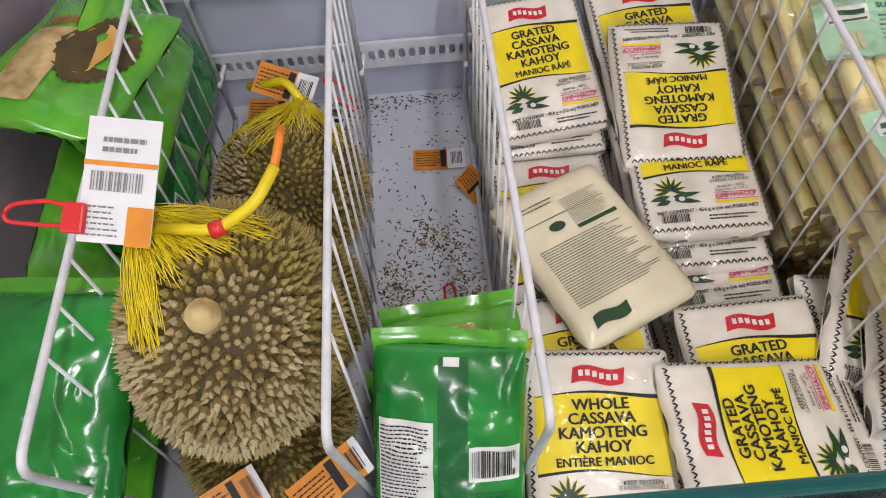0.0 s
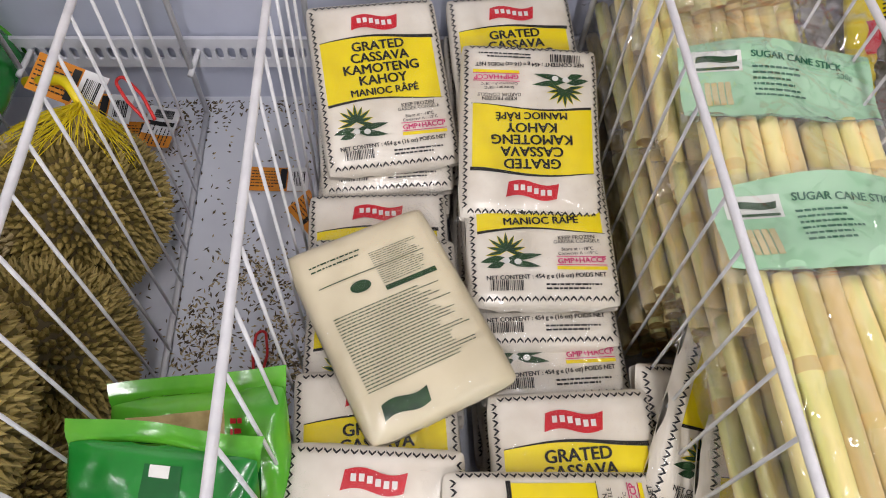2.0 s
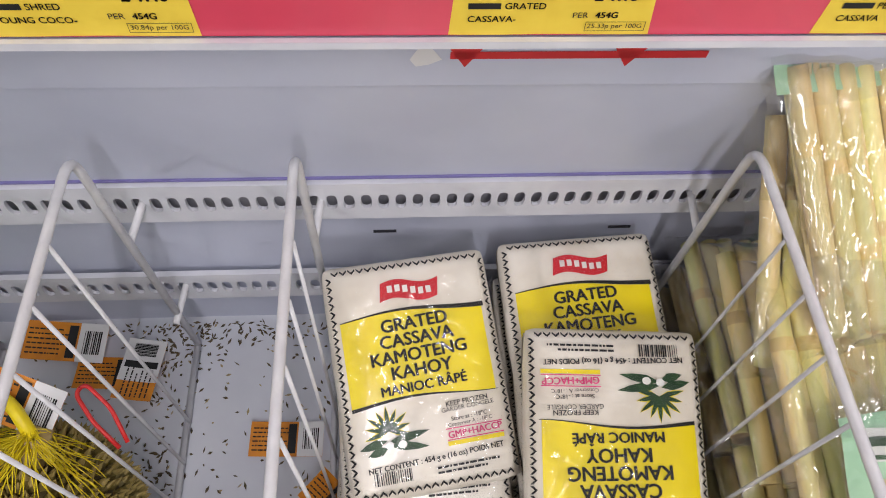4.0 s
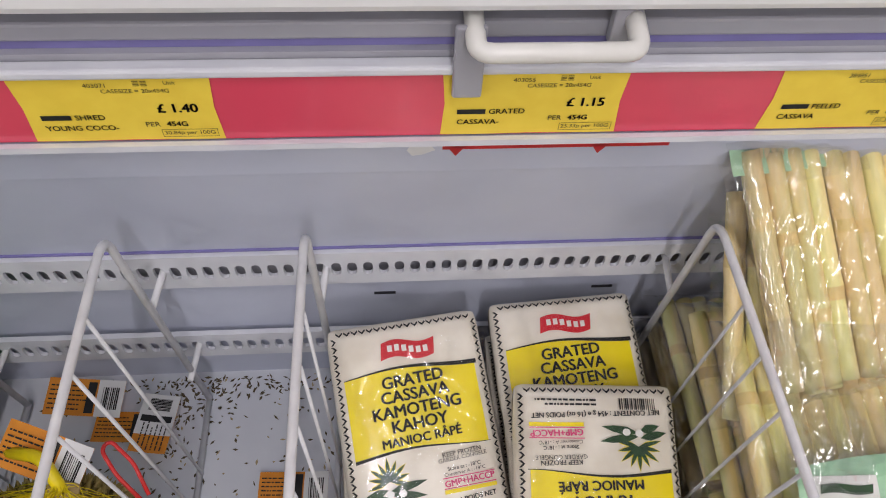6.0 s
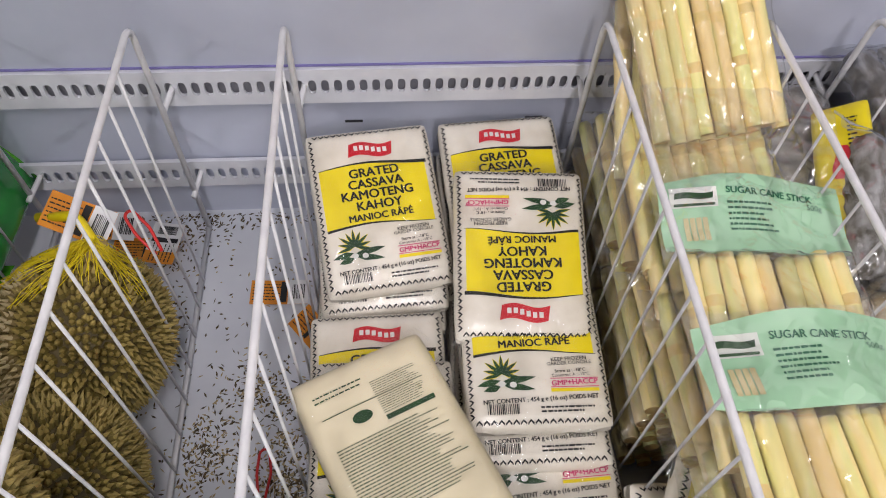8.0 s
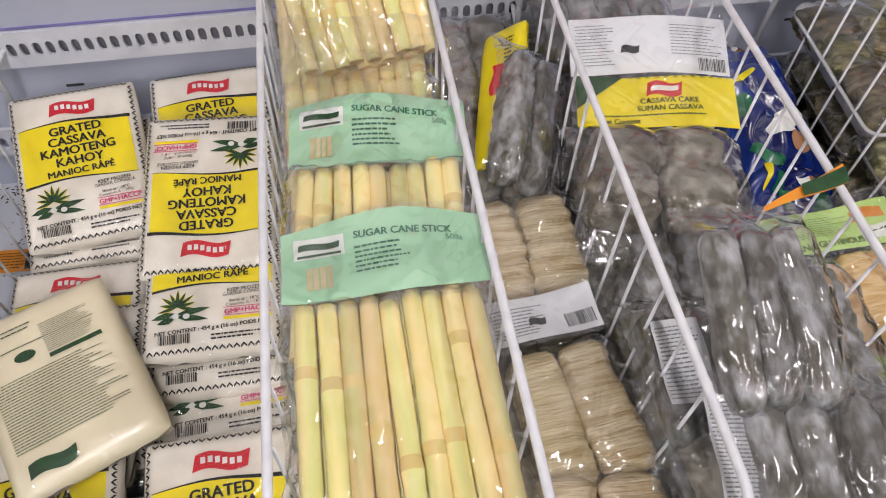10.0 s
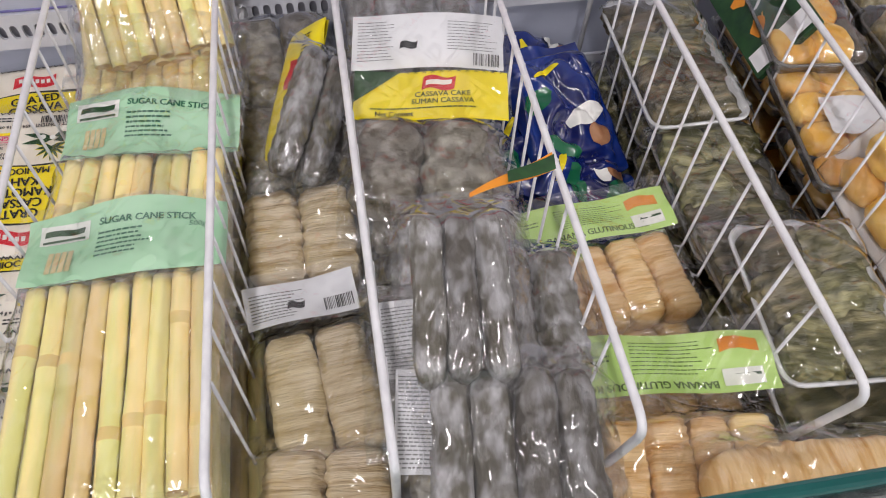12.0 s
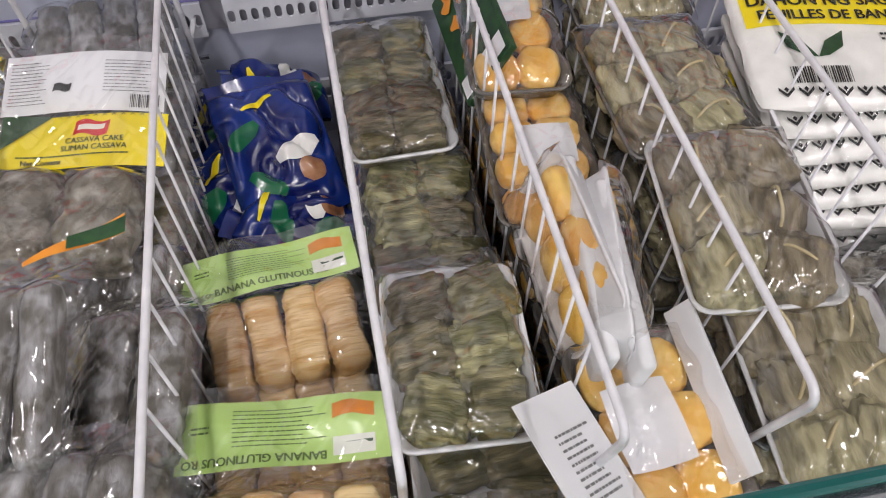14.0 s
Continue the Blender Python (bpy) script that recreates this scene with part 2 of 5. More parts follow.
# ---------- builders ----------
def finish(name, bm, material, parent=None, label="", smooth=True, fix=True):
    if fix:
        bmesh.ops.recalc_face_normals(bm, faces=bm.faces)
    me = bpy.data.meshes.new(name)
    bm.to_mesh(me)
    bm.free()
    me.materials.append(material)
    if smooth:
        me.shade_smooth()
    ob = new(name, me)
    if parent is not None:
        ob.parent = parent
    if label:
        ob["label"] = label
    if material in (FILM, FILM_FROST, SKIN):
        ob.visible_shadow = False
    return ob


def part(name, bm, material, parent, label="", smooth=True, fix=True):
    return finish(name, bm, material, parent, label, smooth, fix)


def thing(name, label, category, m=None, group="", kind=""):
    ob = new(name)
    ob.empty_display_size = 0.02
    if m is not None:
        ob.matrix_world = m
    return tagged(ob, label, category, group, kind)


def box(bm, x0, y0, z0, x1, y1, z1, bevel=0.0):
    r = bmesh.ops.create_cube(bm, size=1, matrix=Matrix.LocRotScale(((x0 + x1) / 2, (y0 + y1) / 2, (z0 + z1) / 2), None, (x1 - x0, y1 - y0, z1 - z0)))
    if bevel:
        es = list({e for v in r["verts"] for e in v.link_edges})
        bmesh.ops.bevel(bm, geom=es, offset=bevel, segments=2, affect="EDGES", profile=0.5)
    return bm


def slab(name, x0, y0, z0, x1, y1, z1, material, label="", category="", bevel=0.0, parent=None, kind="structure"):
    ob = finish(name, box(bmesh.new(), x0, y0, z0, x1, y1, z1, bevel), material, parent, smooth=False)
    if parent is None:
        tagged(ob, label, category, kind=kind)
    elif label:
        ob["label"] = label
    return ob


def rod(bm, pts, r, seg=8):
    """A round wire along a line of points."""
    pts = [Vector(p) for p in pts]
    rings = []
    for i, p in enumerate(pts):
        d = (pts[min(i + 1, len(pts) - 1)] - pts[max(i - 1, 0)]).normalized()
        a = d.orthogonal().normalized() if not rings else (prev - d * prev.dot(d)).normalized()
        prev = a
        b = d.cross(a)
        rings.append([bm.verts.new(p + r * (math.cos(k * 2 * math.pi / seg) * a + math.sin(k * 2 * math.pi / seg) * b)) for k in range(seg)])
    for A, B in zip(rings, rings[1:]):
        for k in range(seg):
            bm.faces.new((A[k], A[(k + 1) % seg], B[(k + 1) % seg], B[k]))
    bm.faces.new(rings[0][::-1])
    bm.faces.new(rings[-1])
    return bm


def bend(corners, radius, n=5):
    """Round the inner corners of a line of points."""
    c = [Vector(p) for p in corners]
    out = [c[0]]
    for a, b, d in zip(c, c[1:], c[2:]):
        p, q = b + (a - b).normalized() * radius, b + (d - b).normalized() * radius
        for k in range(n + 1):
            s = k / n
            out.append((1 - s) ** 2 * p + 2 * s * (1 - s) * b + s * s * q)
    return out + [c[-1]]


def sheet(bm, nx, ny, f):
    """A grid of (nx+1) x (ny+1) points f(s, t), s and t from 0 to 1."""
    v = [[bm.verts.new(f(i / nx, j / ny)) for i in range(nx + 1)] for j in range(ny + 1)]
    for j in range(ny):
        for i in range(nx):
            bm.faces.new((v[j][i], v[j][i + 1], v[j + 1][i + 1], v[j + 1][i]))
    return v


def pillow_top(w, l, h, seed, p=5.0, wob=0.06, fold=0.0):
    off = Vector((seed * 3.7, seed * 1.9, seed))
    def f(x, y):
        u, v = min(1, abs(2 * x / w)), min(1, abs(2 * y / l))
        e = max(0.0, (1 - u ** p) * (1 - v ** p)) ** 0.45
        if fold:
            q = Vector((x * 14, y * 14, 5)) + off
            d = noise.noise(q) + 0.5 * noise.noise(q * 2.3)
            e *= 1 - fold * max(0.0, 1 - abs(d) * 4.5)
        return h * e * (0.97 - 0.03 + wob * noise.noise(Vector((x * 22, y * 22, 0)) + off) + 0.25 * wob * noise.noise(Vector((x * 45, y * 45, 2)) + off))
    return f


def pillow(w, l, h, seed, n=34, p=5.0, wob=0.06, fold=0.0):
    """A filled bag lying flat on z = 0, with soft corners: its mesh and the height of its top."""
    f = pillow_top(w, l, h, seed, p, wob, fold)
    bm = bmesh.new()
    def xy(s, t):
        a = lambda k: (k * 2 - 1)
        sx, sy = a(s), a(t)
        sx, sy = math.copysign(1 - (1 - abs(sx)) ** 1.5, sx), math.copysign(1 - (1 - abs(sy)) ** 1.5, sy)
        r = 0.035 * (abs(sx) ** 8) * (abs(sy) ** 8)
        wav = 0.012 * noise.noise(Vector((sx * 3 + seed, sy * 3, seed)))
        return sx * w / 2 * (1 - r + wav), sy * l / 2 * (1 - r + wav)
    def top(s, t):
        x, y = xy(s, t)
        z = f(x, y)
        return (x, y, h * 0.35 + z * 0.65)
    def bot(s, t):
        x, y = xy(s, t)
        return (x, y, h * 0.35 - 0.35 * f(x, y))
    sheet(bm, n, n + 6, top)
    sheet(bm, n, n + 6, bot)
    bmesh.ops.remove_doubles(bm, verts=bm.verts, dist=0.0004)
    return bm, (lambda x, y: h * 0.35 + 0.65 * f(x, y))


def film_over(w, l, f, seed, flange=0.012, off=0.003, n=26, crinkle=0.0025, drop=0.6, side=None):
    """A crinkled skin of wrapping over a top surface, with loose edges."""
    bm = bmesh.new()
    W, L = w / 2 + (flange if side is None else side), l / 2 + flange
    o = Vector((seed, seed * 2.3, 1))
    def g(s, t):
        x, y = (2 * s - 1) * W, (2 * t - 1) * L
        z = f(max(-w / 2 * 0.98, min(w / 2 * 0.98, x)), max(-l / 2 * 0.98, min(l / 2 * 0.98, y)))
        over = max(abs(x) - w / 2 * 0.96, abs(y) - l / 2 * 0.96, 0)
        z = z + off - over * drop + crinkle * (noise.noise(Vector(((0.8 * x + 0.6 * y) * 55, (0.8 * y - 0.6 * x) * 13, 0)) + o) + 0.7 * noise.noise(Vector(((0.5 * x - 0.87 * y) * 80, (0.5 * y + 0.87 * x) * 16, 3)) + o))
        jag = 0.004 * noise.noise(Vector((x * 40, y * 40, 7)) + o)
        return (x + jag, y + jag, max(z, 0.002))
    sheet(bm, n, n + 6, g)
    return bm


TEXTS = {}
def lettering(bm, body, x, y, size, turn=0.0, align="CENTER", weight=0.0, squeeze=1.0):
    """Letters laid flat in bm at z = 0."""
    key = (body, align)
    if key not in TEXTS:
        cu = bpy.data.curves.new("letters", "FONT")
        cu.body, cu.size, cu.align_x, cu.align_y, cu.resolution_u = body, 1.0, align, "CENTER", 3
        ob = bpy.data.objects.new("letters", cu)
        TEXTS[key] = bpy.data.meshes.new_from_object(ob)
        bpy.data.objects.remove(ob)
    d = 0.0 if weight <= 0 else 0.016 if weight < 0.012 else 0.032
    c, s = math.cos(radians(turn)), math.sin(radians(turn))
    for sx, sy in (((-d, 0), (d, 0), (0, d * 0.6), (0, -d * 0.6)) if d else ((0, 0),)):
        n0 = len(bm.verts)
        bm.from_mesh(TEXTS[key])
        bm.verts.ensure_lookup_table()
        for v in bm.verts[n0:]:
            px, py = (v.co.x + sx) * size * squeeze, (v.co.y + sy) * size
            v.co = Vector((x + c * px - s * py, y + s * px + c * py, 0))


def patch(bm, x0, y0, x1, y1, n=10, wave=0.0):
    sheet(bm, n, n, lambda s, t: (x0 + (x1 - x0) * s, y0 + (y1 - y0) * t + wave * math.sin((s - 0.1) * 5.2), 0))


def poly(bm, pts):
    bm.faces.new([bm.verts.new((x, y, 0)) for x, y in pts])


def bars(bm, x0, y0, x1, y1, seed, n=18):
    """A bar code."""
    rng = random.Random(seed)
    x, st = x0, (x1 - x0) / n
    for k in range(n):
        wd = st * rng.choice((0.3, 0.5, 0.75))
        poly(bm, [(x, y0), (x + wd, y0), (x + wd, y1), (x, y1)])
        x += st


def lines(bm, x0, y0, x1, y1, n, seed, thick=0.45):
    """Lines of print too small to read."""
    rng = random.Random(seed)
    n = n if n < 3 else int(n * 1.5)
    st = (y1 - y0) / n
    for k in range(n):
        y, x = y0 + k * st, x0
        end = x0 + (x1 - x0) * rng.uniform(0.72, 1)
        while x < end:
            wd = min(rng.uniform(0.0016, 0.0060), end - x)
            poly(bm, [(x, y), (x + wd, y), (x + wd, y + st * thick), (x, y + st * thick)])
            x += wd + 0.0010


def lay(bm, f, off):
    for v in bm.verts:
        v.co.z += f(v.co.x, v.co.y) + off
    return bm


def leaf_blade(bm, x, y, ang, ln, wd):
    c, s = math.cos(ang), math.sin(ang)
    pts = [(0, 0), (ln * 0.35, wd), (ln * 0.7, wd * 0.7), (ln, 0), (ln * 0.7, -wd * 0.7), (ln * 0.35, -wd)]
    poly(bm, [(x + c * a - s * b, y + s * a + c * b) for a, b in pts])


def banner(bm, x, y, w, h):
    """A waving ribbon shape."""
    sheet(bm, 12, 2, lambda s, t: (x + (s - 0.5) * w + (t - 0.5) * h * 0.15, y + (t - 0.5) * h + h * 0.16 * math.sin(s * 6.28), 0))

# ---------- the shop round the freezer ----------
slab("floor", -3.5, -3.2, -0.1, 4.5, 1.6, 0.0, FLOORM, "grey speckled vinyl shop floor", "floor")
slab("ceiling", -3.5, -3.2, 2.95, 4.5, 1.6, 3.05, CEILM, "plain white shop ceiling", "ceiling")
slab("wall_north", -3.5, 1.5, 0.0, 4.5, 1.6, 2.95, WALLM, "plain grey shop wall behind the freezer", "wall")
slab("wall_south", -3.5, -3.2, 0.0, 4.5, -3.1, 2.95, WALLM, "plain grey shop wall across the aisle", "wall")
slab("wall_west", -3.5, -3.1, 0.0, -3.4, 1.5, 2.95, WALLM, "plain grey shop end wall", "wall")
slab("wall_east", 4.4, -3.1, 0.0, 4.5, 1.5, 2.95, WALLM, "plain grey shop end wall", "wall")
for lx, ly in PANELS:
    t = thing("ceiling_light", "white rectangular ceiling light panel, switched on", "ceiling light", pose(lx, ly, 2.87), "ceiling lights")
    part("frame", box(bmesh.new(), -0.17, -0.62, 0.0, 0.17, 0.62, 0.08, 0.01), WHITEP, t)
    part("diffuser", box(bmesh.new(), -0.07, -0.58, -0.008, 0.07, 0.58, 0.0), LAMPM, t)

# ---------- the open chest freezer ----------
X0, X1 = -0.46, 1.80          # inner ends
YF, YB = 0.135, 0.862         # inner front and back
ZF, ZR = 0.455, 0.86          # inner floor and front rim
fz = thing("chest_freezer", "white open-top supermarket chest freezer with grey liner", "freezer", pose(0, 0, 0))
part("base", box(bmesh.new(), X0 - 0.06, 0.06, 0.0, X1 + 0.06, 0.98, ZF - 0.02, 0.006), BODYM, fz, smooth=False)
part("liner_floor", box(bmesh.new(), X0, YF, ZF - 0.02, X1, YB, ZF), LINER_FLOOR, fz, "pale frosted metal floor with crumbs", smooth=False)
part("front_panel", box(bmesh.new(), X0 - 0.06, 0.075, ZF - 0.02, X1 + 0.06, YF, 0.64, 0.004), LINER, fz, smooth=False)
gl = part("front_glass", box(bmesh.new(), X0, 0.100, 0.64, X1, 0.108, ZR - 0.012), GLASS, fz, "clear front glass", smooth=False)
gl.visible_shadow = False
part("glass_edge", box(bmesh.new(), X0 - 0.01, 0.104, ZR - 0.012, X1 + 0.01, 0.114, ZR, 0.003), TEAL, fz, "dark teal edge strip", smooth=False)
part("end_panel", box(bmesh.new(), X0 - 0.06, YF, ZF - 0.02, X0, 0.98, 0.92, 0.005), MAUVE, fz, "mauve grey end panel", smooth=False)
part("end_panel", box(bmesh.new(), X1, YF, ZF - 0.02, X1 + 0.06, 0.98, 0.92, 0.005), MAUVE, fz, smooth=False)
part("back_lower", box(bmesh.new(), X0, YB, ZF - 0.02, X1, 0.98, 0.668), LINER, fz, smooth=False)
bm = bmesh.new()
prof = [(0.850, 0.7226), (0.827, 0.850), (0.823, 0.854), (0.818, 0.9062), (0.98, 0.9062), (0.98, 0.7226)]
side = [[bm.verts.new((x, y, z)) for y, z in prof] for x in (X0, X1)]
for k in range(len(prof)):
    j = (k + 1) % len(prof)
    bm.faces.new((side[0][k], side[0][j], side[1][j], side[1][k]))
bm.faces.new(side[0][::-1])
bm.faces.new(side[1])
part("back_upper", bm, LINER, fz, "pale blue grey back wall leaning forward", smooth=False)
part("seam", box(bmesh.new(), X0, YB - 0.014, 0.7205, X1, 0.98, 0.7225), PURPLE, fz, smooth=False)


def hole_strip(name, z0, z1, y, x0, x1, pitch=0.0148):
    """A perforated mounting strip: real slots through a thin plate."""
    bm = bmesh.new()
    zc, a, b = (z0 + z1) / 2, 0.0047, 0.0098
    n = int((x1 - x0) / pitch)
    seg = 16
    for k in range(n):
        cx = x0 + (k + 0.5) * pitch
        ring, outer = [], []
        for i in range(seg):
            t = 2 * math.pi * i / seg
            c, s = math.cos(t), math.sin(t)
            ring.append((cx + a * math.copysign(abs(c) ** 0.7, c), zc + b * math.copysign(abs(s) ** 0.7, s)))
            k2 = 1 / max(abs(c), abs(s))
            outer.append((cx + c * k2 * pitch / 2, zc + s * k2 * (z1 - z0) / 2))
        vi = [bm.verts.new((p[0], y, p[1])) for p in ring]
        vb = [bm.verts.new((p[0], y + 0.004, p[1])) for p in ring]
        vo = [bm.verts.new((p[0], y, p[1])) for p in outer]
        for i in range(seg):
            j = (i + 1) % seg
            bm.faces.new((vi[i], vo[i], vo[j], vi[j]))
            bm.faces.new((vb[i], vi[i], vi[j], vb[j]))
    box(bm, x0, y, z0 - 0.003, x0 + n * pitch, y + 0.006, z0)
    box(bm, x0, y, z1, x0 + n * pitch, y + 0.006, z1 + 0.003)
    return part(name, bm, STRIP, fz, "white perforated strip with oval slots", smooth=False)


hole_strip("slot_strip", 0.672, 0.716, YB - 0.018, X0, 0.886)
hole_strip("slot_strip", 0.672, 0.716, YB - 0.018, 0.899, X1)
hole_strip("slot_strip", 0.526, 0.566, YB - 0.014, X0, X1)
part("strip_backing", box(bmesh.new(), X0, YB - 0.004, 0.669, X1, YB + 0.02, 0.719), GREYTRIM, fz, smooth=False)
for sx in (0.124, 0.352, 0.60, 0.85, 1.1):
    part("wall_slot", box(bmesh.new(), sx - 0.011, YB - 0.001, 0.620, sx + 0.011, YB + 0.003, 0.6235), DARK, fz, smooth=False)

# canopy over the back: sloped lip, ticket rail, trim and door
cn = thing("freezer_canopy", "white upper cabinet front with grey trim over the freezer", "cabinet", pose(0, 0, 0))
CL, CR = X0 - 0.06, X1 + 0.06
bm = bmesh.new()
pr = [(0.815, 0.9065), (0.789, 0.921), (0.789, 0.9245), (0.98, 0.9245), (0.98, 0.9065)]
ends = [[bm.verts.new((x, y, z)) for y, z in pr] for x in (CL, CR)]
for k in range(len(pr)):
    j = (k + 1) % len(pr)
    bm.faces.new((ends[0][k], ends[0][j], ends[1][j], ends[1][k]))
bm.faces.new(ends[0][::-1])
bm.faces.new(ends[1])
part("sloped_lip", bm, LINER, cn, smooth=False)
part("lip_edge", box(bmesh.new(), CL, 0.7845, 0.9215, CR, 0.7885, 0.9265), STRIP, cn, smooth=False)
part("rail_back", box(bmesh.new(), CL, 0.795, 0.9247, CR, 0.98, 0.992), GREYTRIM, cn, smooth=False)
part("ticket_strip", box(bmesh.new(), CL, 0.790, 0.9268, CR, 0.7948, 0.981), RED, cn, "pinkish red plastic ticket strip", smooth=False)
part("rail_top", box(bmesh.new(), CL, 0.784, 0.9815, CR, 0.7945, 0.9885, 0.002), STRIP, cn, smooth=False)
part("groove", box(bmesh.new(), CL, 0.800, 0.9922, CR, 0.98, 0.9985), PURPLE, cn, smooth=False)
part("trim_lower", box(bmesh.new(), CL, 0.797, 0.9987, CR, 0.98, 1.011, 0.002), GREYTRIM, cn, smooth=False)
part("trim_upper", box(bmesh.new(), CL, 0.806, 1.0112, CR, 0.98, 1.026, 0.002), GREYTRIM, cn, smooth=False)
part("door_rail", box(bmesh.new(), CL, 0.782, 1.0262, CR, 0.98, 1.16, 0.006), WHITEP, cn, "white lower door rail", smooth=False)
part("door_panel", box(bmesh.new(), CL, 0.80, 1.1602, CR, 0.98, 1.9, 0.004), WHITEP, cn, smooth=False)
# pull handle
hd = part("handle", rod(bmesh.new(), bend([(0.183, 0.800, 1.020), (0.183, 0.766, 1.0135), (0.274, 0.766, 1.0135), (0.274, 0.800, 1.020)], 0.009), 0.0058, 14), HANDLEM, cn, "white rounded pull handle")
part("bracket", box(bmesh.new(), 0.172, 0.7795, 0.968, 0.190, 0.7835, 1.020, 0.0015), GREYTRIM, hd, smooth=False)
part("bracket", box(bmesh.new(), 0.262, 0.788, 0.999, 0.278, 0.7965, 1.024, 0.0015), GREYTRIM, hd, smooth=False)
# red tape with arrow marks under the lip
bm = bmesh.new()
nrm = Vector((0, -0.99, -0.13))
def lip_pt(x, s):
    return Vector((x, 0.8185 + 0.0035 * s, 0.903 - 0.027 * s)) + nrm * 0.0014
def lip_quad(pts):
    bm.faces.new([bm.verts.new(lip_pt(*p)) for p in pts])
lip_quad([(0.172, 0.84), (0.340, 0.84), (0.340, 0.58), (0.172, 0.58)])
for ax in (0.182, 0.288):
    lip_quad([(ax - 0.011, 0.44), (ax + 0.011, 0.44), (ax, 1.14)])
part("red_tape", bm, REDTAPE, cn, "torn red tape with arrow marks", smooth=False)
bm = bmesh.new()
lip_quad([(0.146, 0.85), (0.150, 1.10), (0.158, 1.04), (0.167, 0.85), (0.160, 0.45), (0.154, 0.35), (0.150, 0.55)])
part("peeled_tape", bm, PAPER, cn, "curled white scrap of tape", smooth=False)


def ticket(x0, x1, name1, name2, price, unit, code):
    t = thing("price_ticket", "yellow paper price ticket with black print in the rail", "price ticket", pose(x0, 0.7897, 0.9275, 90, 0, 0), "price tickets")
    w, h = x1 - x0, 0.0545
    bm = bmesh.new()
    sheet(bm, 12, 2, lambda s, q: (w * s + (0.002 if q == 0.5 and s in (0, 1) else 0) * (1 if s == 0 else -1), h * q, 0.0003 * math.sin(s * 9)))
    part("card", bm, YELLOW, t, smooth=False)
    bm = bmesh.new()
    poly(bm, [(0.010, 0.0185), (0.028, 0.0185), (0.028, 0.0225), (0.010, 0.0225)])
    lettering(bm, name1, 0.030, 0.0203, 0.0060, 0, "LEFT", 0.006)
    lettering(bm, name2, 0.010, 0.0115, 0.0060, 0, "LEFT", 0.006)
    lettering(bm, price, w - 0.024, 0.0270, 0.0098, 0, "CENTER", 0.02)
    lettering(bm, "PER", w - 0.042, 0.0140, 0.0056, 0, "CENTER")
    lettering(bm, "454G", w - 0.027, 0.0140, 0.0058, 0, "CENTER", 0.012)
    lettering(bm, unit, w - 0.021, 0.0065, 0.0046, 0, "CENTER")
    lettering(bm, code, 0.050, 0.0460, 0.0046, 0, "CENTER")
    lettering(bm, "CASESIZE = 20x454G", 0.072, 0.0415, 0.0044, 0, "CENTER")
    lettering(bm, "Unit", 0.093, 0.0475, 0.0040, 0, "CENTER")
    for a, b, c, d in ((0, 0.003, 0.0345, 0.0033), (0, 0.0093, 0.0345, 0.0096), (0, 0.003, 0.0003, 0.0096), (0.0342, 0.003, 0.0345, 0.0096)):
        ox = w - 0.038
        poly(bm, [(ox + a, b), (ox + c, b), (ox + c, d), (ox + a, d)])
    for kx in (0.072, 0.0765):
        for kk in range(4):
            poly(bm, [(kx, 0.0455 + kk * 0.0011), (kx + 0.0036, 0.0455 + kk * 0.0011), (kx + 0.0036, 0.0459 + kk * 0.0011), (kx, 0.0459 + kk * 0.0011)])
    for v in bm.verts:
        v.co.z += 0.0009
    part("print", bm, INK, t, "black printed text", smooth=False)


ticket(-0.087, 0.030, "SHRED", "YOUNG COCO-", "£ 1.40", "30.84p per 100G", "403071")
ticket(0.167, 0.282, "GRATED", "CASSAVA-", "£ 1.15", "25.33p per 100G", "403055")
ticket(0.378, 0.495, "PEELED", "CASSAVA", "£ 1.15", "25.33p per 100G", "284851")
ticket(-0.26, -0.143, "", "", "", "", "")


# ---------- wire dividers ----------
def divider():
    t = thing("wire_divider", "white coated wire divider standing across the freezer", "divider", pose(0, 0, 0), "wire dividers")
    yf, yb, zt, zb = 0.172, 0.795, 0.365, 0.012
    part("outer_wire", rod(bmesh.new(), bend([(0, yb + 0.028, zb), (0, yb, zt), (0, yf, zt), (0, yf + 0.06, zb), (0, yb + 0.03, zb)], 0.02), 0.0035, 10), WIRE, t)
    for k in range(12):
        y = 0.2535 + k * 0.0426
        part("upright_wire", rod(bmesh.new(), [(0.003, y, zt), (0.003, y + 0.012, zb)], 0.0016, 6), WIRE, t)
    for z in (0.095, 0.24):
        part("hook", rod(bmesh.new(), bend([(0, yb + 0.01, z), (0.004, 0.846, z), (0.004, 0.857, z - 0.001)], 0.004), 0.0034, 8), WIRE, t)
    return t


DIV = divider()
DIV.matrix_world = pose(-0.286, 0, ZF)
for dx, lean in ((-0.083, 0), (0.067, 0), (0.392, 0), (0.562, 0), (0.684, 0), (0.855, 0), (1.020, 0), (1.173, 0), (1.312, 0), (1.473, 0)):
    copy_thing(DIV, pose(dx, 0, ZF, 0, lean, 0))


# ---------- cassava packets ----------
PW, PL, PH = 0.145, 0.200, 0.027


